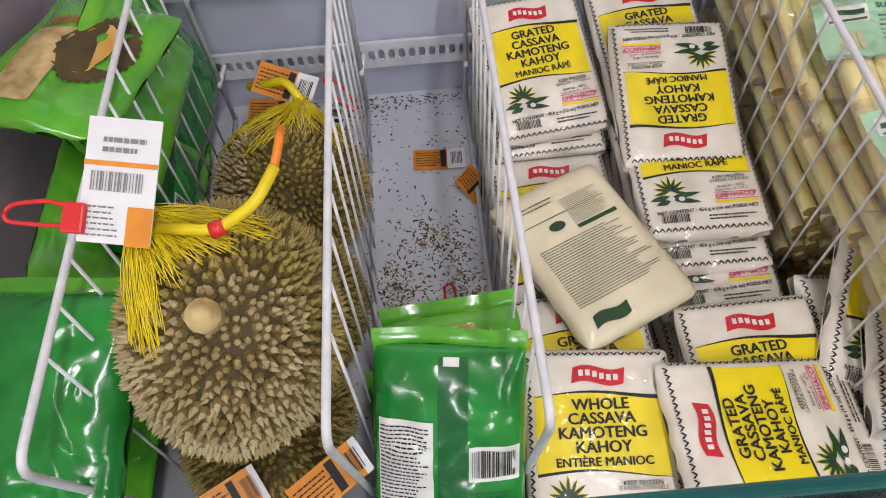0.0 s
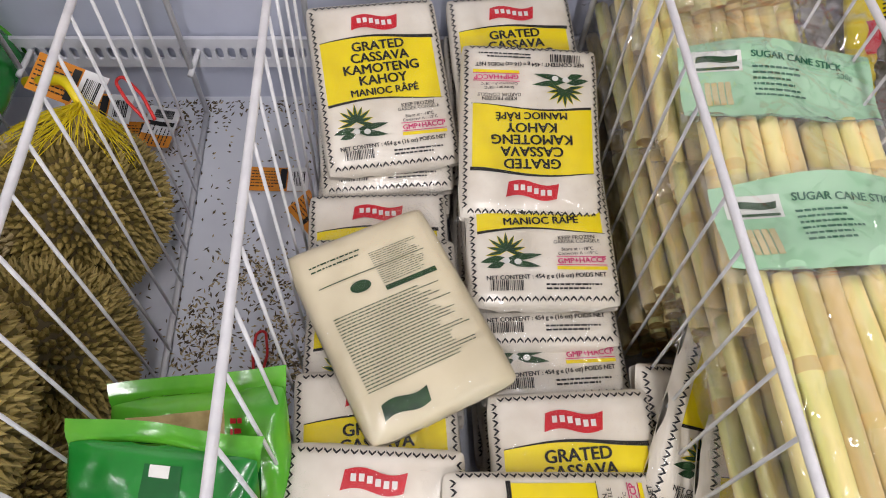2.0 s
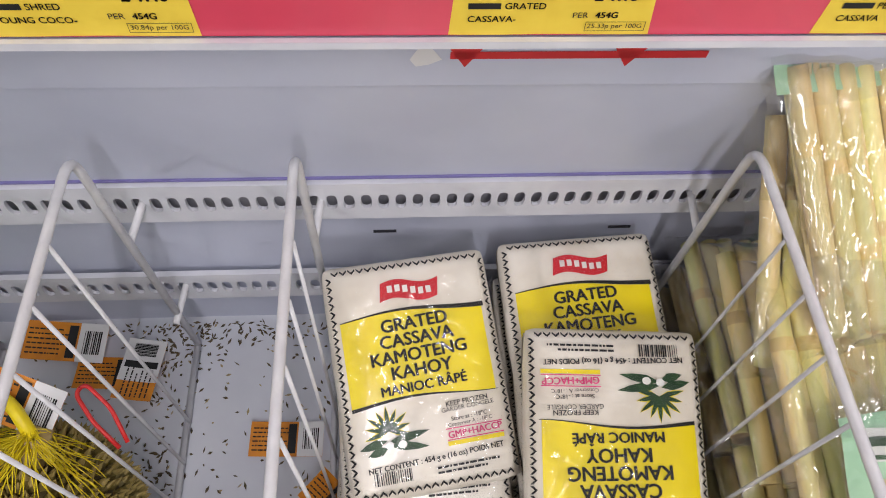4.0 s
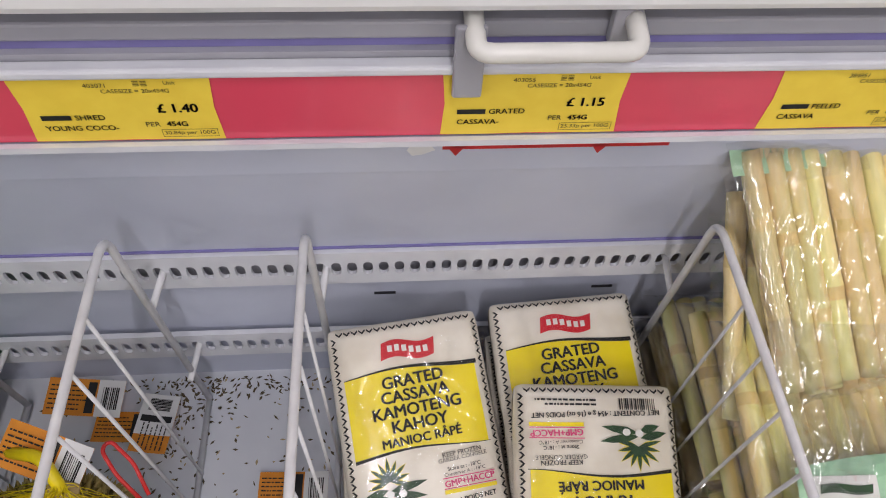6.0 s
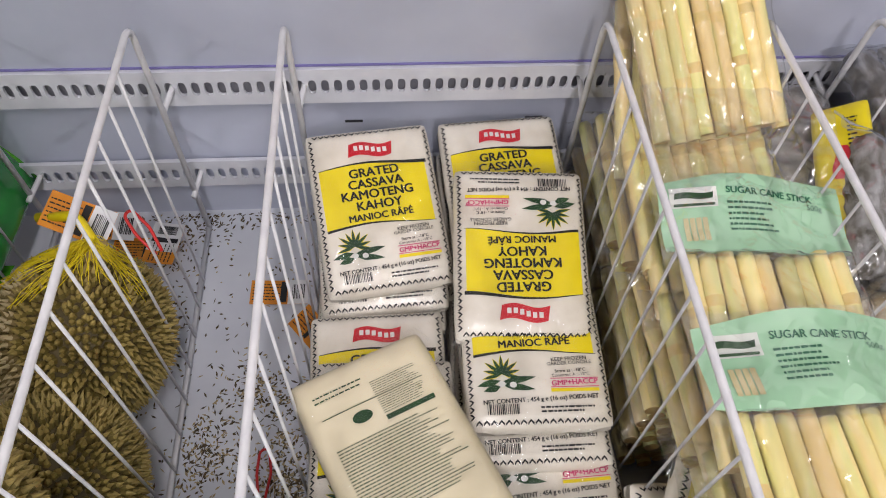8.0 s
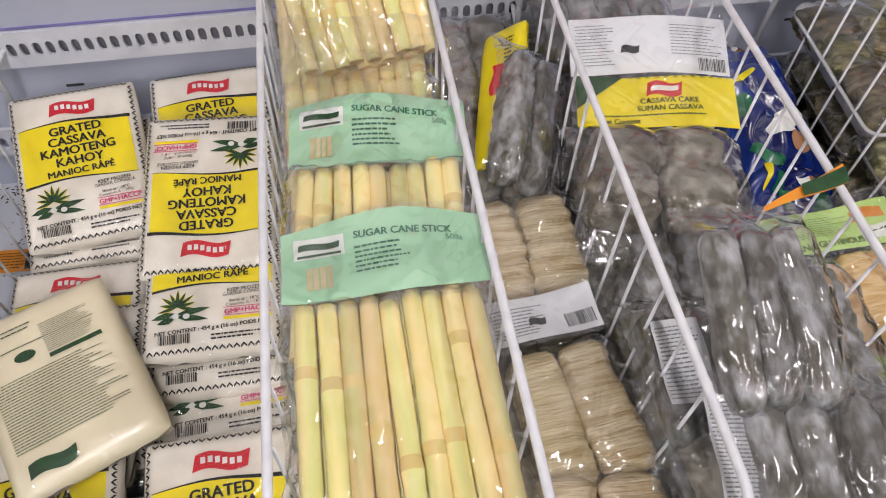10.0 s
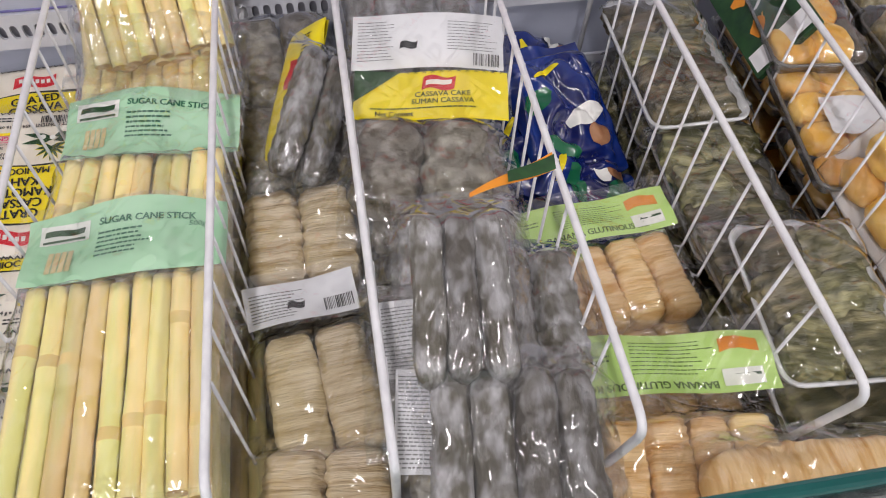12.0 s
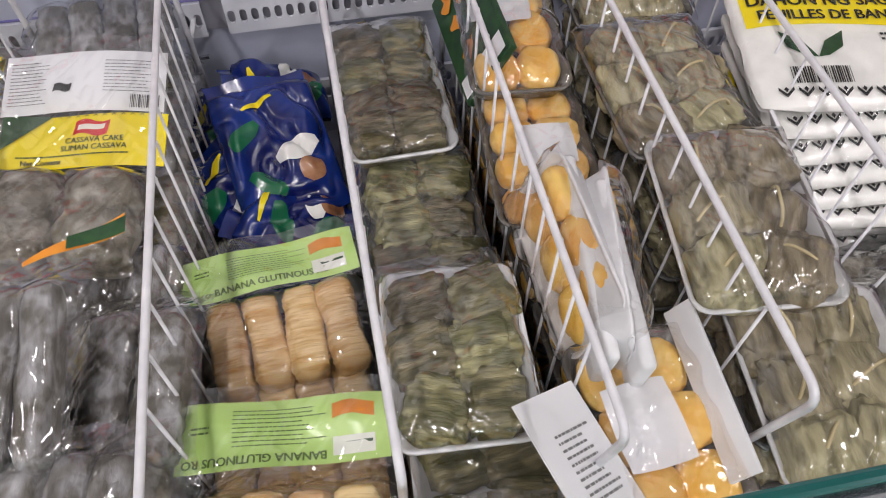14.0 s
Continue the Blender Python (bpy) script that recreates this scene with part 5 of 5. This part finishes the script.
# banana leaf packets
def leaf_packet(m, seed, label):
    t = thing("banana_leaf_packet", label, "food packet", m, "banana leaf packets")
    w, l = 0.230, 0.185
    bm, f = pillow(w, l, 0.022, seed, 24)
    part("bag", bm, PWHT, t)
    up = lambda b, o: lay(b, f, o)
    bm = bmesh.new()
    patch(bm, -0.105, 0.012, 0.105, 0.082, 14, 0.002)
    part("name_panel", up(bm, 0.0009), PYEL, t, "yellow name panel")
    bm = bmesh.new()
    lettering(bm, "BANANA LEAVES", 0.0, 0.068, 0.021, 0, "CENTER", 0.018)
    lettering(bm, "DAHON NG SAGING", 0.0, 0.047, 0.021, 0, "CENTER", 0.018)
    lettering(bm, "FEUILLES DE BANANE", 0.0, 0.026, 0.019, 0, "CENTER", 0.018)
    lettering(bm, "NET WT.", 0.060, -0.035, 0.011, 0, "CENTER", 0.018)
    bars(bm, -0.075, -0.066, -0.010, -0.045, seed, 26)
    lines(bm, 0.035, -0.010, 0.095, 0.004, 2, seed)
    for k in range(9):
        x = -0.085 + k * 0.0205
        for sg in (-1, 1):
            poly(bm, [(x, -0.082), (x + sg * 0.008, -0.074), (x + sg * 0.008, -0.070), (x, -0.078)])
        poly(bm, [(x - 0.0025, -0.073), (x, -0.0765), (x + 0.0025, -0.073), (x, -0.070)])
    part("lettering", up(bm, 0.0022), INK, t, "black lettering and bar code", smooth=False)
    bm = bmesh.new()
    for sg in (-1, 1):
        poly(bm, [(-0.040, -0.032), (-0.040 + sg * 0.012, -0.010), (-0.040 + sg * 0.035, 0.004), (-0.040 + sg * 0.030, -0.018), (-0.040 + sg * 0.012, -0.030)])
    part("leaf_motif", up(bm, 0.0012), PGRN, t, "dark green leaf picture", smooth=False)
    bm = bmesh.new()
    banner(bm, 0.075, -0.018, 0.026, 0.009)
    part("logo", up(bm, 0.0012), PRED, t, "red brand ribbon")
    part("wrap", film_over(w, l, f, seed, 0.012, 0.0030, 24, 0.0012, 0.5, 0.003), SKIN, t)
    return t


lp = leaf_packet(on_top((1.562, 0.565, 0.787), (8, 2, -8), 0.022), 3, "white banana leaf packet with yellow panel on a stack")
for k in range(11):
    copy_thing(lp, on_top((1.572 + 0.006 * math.sin(k * 2), 0.555 - 0.012 * k % 0.05, 0.758 - k * 0.0255), (6 - k * 0.5, 1, -5 + 3 * math.sin(k)), 0.022))
for k in range(6):
    roll_bag("husk_roll_bag", "frosty clear bag of dark frozen food", 3, 0.19, 0.17, FROSTED if k % 2 else GREYHUSK, on_top((1.590, 0.300, 0.655 - k * 0.04), (0, 0, 5 * math.sin(k)), 0.038), 130 + k, FILM_FROST, 0.036)
roll_bag("husk_roll_bag", "frosty clear bag of dark frozen food", 3, 0.16, 0.16, FROSTED, on_top((1.60, 0.26, 0.685), (0, 0, 5), 0.04), 99, FILM_FROST, 0.04)


# ---------- durians ----------
def durian(m, rx, ry, rz, seed, stem_dir, label, pale_dir=None, spikes=2100):
    t = thing("durian", label, "durian", m, "durians")
    bm = bmesh.new()
    bmesh.ops.create_icosphere(bm, subdivisions=4, radius=1)
    for v in bm.verts:
        v.co = Vector((v.co.x * rx, v.co.y * ry, v.co.z * rz)) * 0.95
    part("husk", bm, DURIAN, t)
    rg = random.Random(seed)
    bms = {True: bmesh.new(), False: bmesh.new()}
    ga = math.pi * (3 - 5 ** 0.5)
    sd = Vector(stem_dir).normalized()
    pd = Vector(pale_dir).normalized() if pale_dir else None
    for k in range(spikes):
        z = 1 - 2 * (k + 0.5) / spikes
        rr = (1 - z * z) ** 0.5
        n = Vector((rr * math.cos(k * ga), rr * math.sin(k * ga), z))
        if n.dot(sd) > 0.992:
            continue
        n = (n + Vector((rg.uniform(-1, 1), rg.uniform(-1, 1), rg.uniform(-1, 1))) * 0.035).normalized()
        p = Vector((n.x * rx, n.y * ry, n.z * rz)) * 0.93
        a = n.orthogonal().normalized()
        b = n.cross(a)
        s = rg.uniform(0.85, 1.15) * 3.3 * ((rx + ry + rz) / 3) / spikes ** 0.5 * 0.68
        hgt = rg.uniform(0.0105, 0.0145)
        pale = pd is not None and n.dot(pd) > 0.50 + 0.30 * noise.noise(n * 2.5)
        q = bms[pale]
        ph = rg.uniform(0, 6)
        base = [q.verts.new(p + s * (math.cos(ph + i * 1.0472) * a + math.sin(ph + i * 1.0472) * b)) for i in range(6)]
        mid = [q.verts.new(p + n * hgt * 0.55 + s * 0.56 * (math.cos(ph + i * 1.0472) * a + math.sin(ph + i * 1.0472) * b)) for i in range(6)]
        tip = q.verts.new(p + n * hgt * 1.1 + (a * rg.uniform(-1, 1) + b * rg.uniform(-1, 1)) * 0.0022)
        for i in range(6):
            j = (i + 1) % 6
            q.faces.new((base[i], base[j], mid[j], mid[i]))
            q.faces.new((mid[i], mid[j], tip)).material_index = 1
    sp = part("spiky_skin", bms[False], DURTIP, t, "olive brown blunt spikes", smooth=False, fix=False)
    sp.data.materials.append(DURPALE)
    sp["kind"] = "stuff"
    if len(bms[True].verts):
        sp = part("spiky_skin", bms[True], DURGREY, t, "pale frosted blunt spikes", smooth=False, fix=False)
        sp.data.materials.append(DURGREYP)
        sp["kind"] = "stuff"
    bm = bmesh.new()
    base = Vector((sd.x * rx, sd.y * ry, sd.z * rz)) * 0.93
    rod(bm, [base, base + sd * 0.010, base + sd * 0.020, base + sd * 0.026], 0.0125, 12)
    part("stem", bm, STEM, t, "pale cut stem")
    return t


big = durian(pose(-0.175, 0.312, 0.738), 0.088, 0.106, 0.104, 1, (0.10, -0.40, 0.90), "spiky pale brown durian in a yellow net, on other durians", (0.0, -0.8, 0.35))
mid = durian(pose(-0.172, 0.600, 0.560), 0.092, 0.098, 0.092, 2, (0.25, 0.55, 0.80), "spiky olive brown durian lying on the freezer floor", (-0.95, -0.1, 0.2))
durian(pose(-0.190, 0.300, 0.545), 0.086, 0.10, 0.085, 3, (0.3, -0.7, -0.4), "spiky brown durian underneath another durian")
durian(pose(-0.172, 0.435, 0.552), 0.086, 0.092, 0.086, 4, (-0.3, 0.2, -0.8), "spiky brown durian wedged between two others")


def net_skirt(name, points, parent, seed, apex, spread, radii, strands=60, r=0.0006):
    """Stretched net threads from one knot to a patch of husk."""
    bm = bmesh.new()
    rg = random.Random(seed)
    A = Vector(apex)
    for k in range(strands):
        e = Vector(points[k % len(points)]) + Vector((rg.uniform(-1, 1), rg.uniform(-1, 1), rg.uniform(-1, 1))) * spread
        def out(p, lift):
            k2 = math.sqrt((p.x / radii[0]) ** 2 + (p.y / radii[1]) ** 2 + (p.z / radii[2]) ** 2)
            return p * (lift / k2) if k2 < lift else p
        e = out(e, 1.03) * (1.03 / max(1.03, e.length / max(radii)))
        wob = Vector((rg.uniform(-1, 1), rg.uniform(-1, 1), rg.uniform(0, 1))) * 0.006
        a0 = A + Vector((rg.uniform(-1, 1), rg.uniform(-1, 1), rg.uniform(-1, 1))) * 0.004
        rod(bm, [a0] + [out(a0.lerp(e, q) + wob * math.sin(3.14 * q), 1.06) for q in (0.3, 0.55, 0.8)] + [e], r, 4)
    ob = part(name, bm, NET, parent, "bright yellow plastic net threads")
    ob["kind"] = "stuff"
    return ob


# net gathered at the big durian's shoulder, tag and clips
K = Vector((-0.040, 0.048, 0.128))
net_skirt("net", [(-0.045, -0.015, 0.088), (-0.035, -0.040, 0.088), (-0.022, -0.005, 0.10), (-0.005, 0.010, 0.105), (-0.035, 0.015, 0.095), (0.015, 0.015, 0.105), (0.040, 0.035, 0.09), (-0.040, -0.050, 0.08)], big, 4, (-0.046, 0.040, 0.118), 0.015, (0.088, 0.106, 0.104), 380, 0.00042)
part("net_neck", rod(bmesh.new(), bend([(-0.030, 0.022, 0.120), (0.020, 0.010, 0.126), (0.050, 0.022, 0.138), (0.064, 0.048, 0.146)], 0.012), 0.0045, 10), NET, big, "twisted yellow net neck")
part("net_clip", rod(bmesh.new(), [(0.064, 0.048, 0.146), (0.067, 0.064, 0.150), (0.069, 0.080, 0.153)], 0.0036, 8), ORCLIP, big, "orange plastic end clip")
part("net_ring", rod(bmesh.new(), [(0.016, 0.010, 0.126), (0.026, 0.012, 0.128)], 0.0062, 12), REDCLIP, big, "red plastic ring")
tg = thing("hang_tag", "white and orange paper tag with a red plastic loop", "tag", pose(-0.218, 0.352, 0.892, 30, 6, -8))
part("tag", box(bmesh.new(), -0.026, -0.045, 0, 0.026, 0.045, 0.0014, 0.0004), PAPER, tg, smooth=False)
bm = bmesh.new()
patch(bm, 0.008, -0.046, 0.026, -0.018, 2)
patch(bm, -0.026, 0.010, 0.026, 0.0135, 2)
part("orange_band", lay(bm, lambda x, y: 0.0021, 0), PORG, tg, smooth=False)
bm = bmesh.new()
bars(bm, -0.020, -0.008, 0.018, 0.006, 7)
lines(bm, -0.014, 0.020, 0.018, 0.034, 2, 3, 0.5)
lines(bm, -0.022, -0.040, 0.004, -0.016, 4, 6, 0.3)
part("bar_code", lay(bm, lambda x, y: 0.0024, 0), GREYINK, tg, smooth=False)
part("loop", rod(bmesh.new(), bend([(-0.024, -0.024, 0.003), (-0.045, -0.018, 0.004), (-0.074, -0.024, 0.006), (-0.076, -0.036, 0.006), (-0.046, -0.036, 0.004), (-0.024, -0.034, 0.003)], 0.008), 0.0017, 8), REDCLIP, tg, "red plastic loop")
part("loop_block", box(bmesh.new(), -0.036, -0.040, -0.002, -0.020, -0.018, 0.007, 0.002), REDCLIP, tg, smooth=False)
# net and tag on the second durian
net_skirt("net", [(-0.03, 0.06, 0.06), (-0.06, 0.03, 0.06), (0.05, 0.05, 0.06), (0.02, 0.02, 0.088), (0.06, 0.02, 0.06), (-0.02, 0.0, 0.09)], mid, 7, (0.028, 0.060, 0.094), 0.022, (0.092, 0.098, 0.092), 130, 0.00042)
part("net_neck", rod(bmesh.new(), bend([(0.028, 0.060, 0.092), (0.010, 0.085, 0.104), (-0.040, 0.100, 0.085)], 0.012), 0.0055, 10), NET, mid, "twisted yellow net neck")


def paper_label(m, w, l, label, seed, flip=False, plain=0.35):
    t = thing("paper_label", label, "paper label", m, "loose durian labels")
    crv = lambda x, y: 0.0015 + 10 * x * x * 0.08 + 0.002 * math.sin(y * 60 + seed)
    bm = bmesh.new()
    sheet(bm, 8, 8, lambda s, q: ((s - 0.5) * w, (q - 0.5) * l, 0))
    part("card", lay(bm, crv, 0), PORG, t, "orange printed card")
    bm = bmesh.new()
    patch(bm, w / 2 - w * plain, -l / 2, w / 2, l / 2, 4)
    part("white_end", lay(bm, crv, 0.0006), PAPER, t, smooth=False)
    bm = bmesh.new()
    lines(bm, -w * 0.46, -l * 0.35, w * 0.05, l * 0.4, 4, seed, 0.3)
    bars(bm, w * 0.22, -l * 0.3, w * 0.44, l * 0.3, seed, 9)
    patch(bm, w * 0.02, -l * 0.42, w * 0.13, l * 0.42, 2)
    part("print", lay(bm, crv, 0.0012), INK, t, smooth=False)
    return t


OL = "orange and white paper durian label"
paper_label(pose(0.018, 0.716, 0.456, 0, 0, -2), 0.075, 0.036, OL + " flat on the freezer floor", 1)
paper_label(pose(0.060, 0.655, 0.470, 10, 40, -40), 0.045, 0.036, OL + " leaning on the divider", 2, plain=0.0)
paper_label(pose(-0.222, 0.828, 0.470, 18, 4, -4), 0.085, 0.042, OL + " by the back wall", 3)
paper_label(pose(-0.170, 0.795, 0.458, 4, 0, -3), 0.080, 0.036, OL + " on the freezer floor", 4)
paper_label(pose(-0.138, 0.792, 0.472, 4, 4, 84), 0.070, 0.040, OL + " on other labels", 5, plain=0.7)
paper_label(pose(-0.165, 0.690, 0.652, 20, 10, -20), 0.075, 0.040, OL + " tied to a durian", 6)
paper_label(pose(-0.110, 0.205, 0.640, 30, 8, 40), 0.075, 0.036, OL + " under a durian", 7, plain=0.1)
paper_label(pose(-0.205, 0.205, 0.610, 30, 0, 30), 0.060, 0.036, OL + " under a durian", 8, plain=0.1)
t = thing("plastic_loop", "red plastic tag loop lying on the freezer floor", "tag loop", pose(0.015, 0.475, 0.457))
part("loop", rod(bmesh.new(), bend([(-0.004, -0.03, 0.002), (-0.008, 0.0, 0.002), (-0.006, 0.026, 0.003), (0.004, 0.028, 0.003), (0.008, 0.0, 0.002), (0.003, -0.03, 0.002)], 0.006), 0.0016, 8), REDCLIP, t)
t = thing("plastic_loop", "red plastic tag loop on a durian", "tag loop", pose(-0.100, 0.680, 0.640, 20, 0, 40))
part("loop", rod(bmesh.new(), bend([(-0.004, -0.03, 0.002), (-0.008, 0.0, 0.002), (-0.006, 0.026, 0.003), (0.004, 0.028, 0.003), (0.008, 0.0, 0.002), (0.003, -0.03, 0.002)], 0.006), 0.0018, 8), REDCLIP, t)


# ---------- green durian bags ----------
def green_bag(m, w, l, h, seed, body, label, back=False, fruit=False):
    t = thing("green_bag", label, "food packet", m, "green bags")
    bm, f = pillow(w, l, h, seed, 40, 3.2, 0.18, 0.16)
    part("bag", bm, body, t)
    up = lambda b, o: lay(b, f, o)
    # crimped seal at the top
    bm = bmesh.new()
    sheet(bm, 26, 6, lambda s, q: ((s - 0.5) * w * (0.98 + 0.04 * q), l / 2 - 0.012 + 0.026 * q, h * 0.35 + 0.0012 * math.sin(q * 30) + 0.004 * math.sin(s * 7 + seed)))
    part("seal", bm, GBAGL, t, "crimped lime green seal")
    if back:
        bm = bmesh.new()
        sheet(bm, 4, 20, lambda s, q: (-0.008 + 0.026 * s, (q - 0.5) * l * 0.92, 0.0))
        part("back_seam", up(bm, 0.0012), GBAGD, t, "deep green back seam")
        bm = bmesh.new()
        patch(bm, -w * 0.45, -l * 0.45, -0.012, l * 0.16, 12)
        pn = part("facts_panel", up(bm, 0.0012), PWHT, t, "white facts panel")
        bm = bmesh.new()
        lines(bm, -w * 0.44, -l * 0.44, -0.015, l * 0.14, 20, seed, 0.4)
        part("small_print", up(bm, 0.0022), INK, pn, smooth=False)
        bm = bmesh.new()
        patch(bm, w * 0.14, -l * 0.13, w * 0.46, 0.008, 8)
        pn = part("code_panel", up(bm, 0.0012), PWHT, t)
        bm = bmesh.new()
        bars(bm, w * 0.16, -l * 0.11, w * 0.44, 0.004, seed, 24)
        part("bar_code", up(bm, 0.0022), INK, pn, smooth=False)
        bm = bmesh.new()
        lines(bm, w * 0.14, -l * 0.45, w * 0.44, -l * 0.17, 9, seed + 1, 0.3)
        part("small_print", up(bm, 0.0014), GBAGD, t, smooth=False)
        bm = bmesh.new()
        patch(bm, -0.004, l * 0.42, 0.010, l * 0.46, 2)
        part("date_patch", up(bm, 0.0016), PWHT, t)
    if fruit:
        bm = bmesh.new()
        pts = []
        for k in range(56):
            a = k * 2 * math.pi / 56
            r = 1 + (0.09 if k % 2 else 0)
            pts.append((w * 0.02 + 0.052 * r * math.cos(a), -l * 0.12 + 0.036 * r * math.sin(a)))
        poly(bm, pts)
        part("durian_picture", up(bm, 0.0016), DURIAN, t, "picture of a cut durian", smooth=False)
        bm = bmesh.new()
        poly(bm, [(w * 0.02 + 0.040 * math.cos(a), -l * 0.09 + 0.019 * math.sin(a)) for a in np.linspace(0, 6.1, 24)])
        part("flesh_picture", up(bm, 0.0024), MANGO, t, smooth=False)
        bm = bmesh.new()
        patch(bm, -w * 0.4, l * 0.10, w * 0.15, l * 0.44, 8)
        part("window", up(bm, 0.0012), STEM, t, "pale picture panel")
        bm = bmesh.new()
        lines(bm, w * 0.18, l * 0.05, w * 0.26, l * 0.42, 6, seed, 0.5)
        part("name_print", up(bm, 0.0014), PRED, t, smooth=False)
    return t


gb = green_bag(pose(0.000, 0.240, 0.628, 44, -2, -8), 0.136, 0.185, 0.045, 2, GBAG, "glossy green durian bag, back side up, leaning on the rim", True)
green_bag(pose(0.014, 0.285, 0.585, 34, 2, 6), 0.135, 0.190, 0.045, 3, GBAGL, "lime green durian bag with fruit picture under another", False, True)
green_bag(pose(-0.010, 0.245, 0.520, 20, 0, 4), 0.135, 0.190, 0.05, 4, GBAG, "green durian bag lying at the bottom")
S0 = "glossy green durian bag with cut durian picture, stacked on edge"
green_bag(pose(-0.338, 0.600, 0.772, 8, 8, 78), 0.21, 0.13, 0.035, 5, GBAGL, S0, False, True)
green_bag(pose(-0.330, 0.265, 0.690, 22, -8, -10), 0.150, 0.210, 0.060, 6, GBAG, "glossy green bag lying beside the durians")
for k, (c, e) in enumerate((((-0.322, 0.620, 0.735), (6, 62, 0)), ((-0.338, 0.700, 0.690), (6, 66, 4)), ((-0.362, 0.660, 0.690), (4, 68, -2)), ((-0.334, 0.560, 0.620), (0, 66, 2)), ((-0.366, 0.500, 0.640), (0, 60, 0)),
                            ((-0.336, 0.760, 0.590), (4, 70, 0)), ((-0.370, 0.760, 0.600), (4, 70, 0)), ((-0.340, 0.420, 0.560), (0, 50, 0)), ((-0.37, 0.30, 0.56), (0, 10, 0)), ((-0.37, 0.42, 0.50), (0, 0, 0)), ((-0.37, 0.62, 0.50), (0, 0, 0)))):
    green_bag(pose(*c, *e), 0.140, 0.200, 0.030, 10 + k, GBAG if k % 2 else GBAGL, "glossy green durian bag standing on edge", k in (3, 7))


# ---------- crumbs on the freezer floor ----------
def crumbs(name, n, xs, ys, seed, material, size, cluster=None):
    bm = bmesh.new()
    rg = random.Random(seed)
    for k in range(n):
        if cluster and rg.random() < 0.7:
            cx, cy, sx, sy = cluster[rg.randrange(len(cluster))]
            x, y = rg.gauss(cx, sx), rg.gauss(cy, sy)
        else:
            x, y = rg.uniform(*xs), rg.uniform(*ys)
        if not (xs[0] < x < xs[1] and ys[0] < y < ys[1]):
            continue
        a, ln, wd = rg.uniform(0, 3.14), rg.uniform(0.5, 1.6) * size, rg.uniform(0.25, 0.55) * size
        c, s = math.cos(a), math.sin(a)
        z = 0.4552
        v = [bm.verts.new((x + c * p - s * q, y + s * p + c * q, z + hh)) for p, q, hh in ((-ln, 0, 0.0002), (0, wd, 0.0002), (ln, 0, 0.0004), (0, -wd, 0.0002), (0, 0, wd * 0.9))]
        for i in range(4):
            bm.faces.new((v[i], v[(i + 1) % 4], v[4]))
    return tagged(finish(name, bm, material, None, smooth=False, fix=False), "dark crumbs and bits of husk scattered on the freezer floor", "crumbs", kind="stuff")


PILES = [(0.035, 0.50, 0.018, 0.05), (-0.05, 0.50, 0.02, 0.03), (0.0, 0.58, 0.025, 0.02), (-0.115, 0.70, 0.02, 0.08), (-0.03, 0.845, 0.10, 0.010), (-0.11, 0.83, 0.03, 0.02), (0.04, 0.46, 0.02, 0.02)]
crumbs("floor_crumbs", 1500, (-0.28, 0.062), (0.30, 0.855), 3, CRUMB, 0.0030, PILES)
crumbs("floor_crumbs_pale", 900, (-0.28, 0.062), (0.30, 0.855), 4, CRUMBL, 0.0027, PILES[:3] + PILES[-1:])
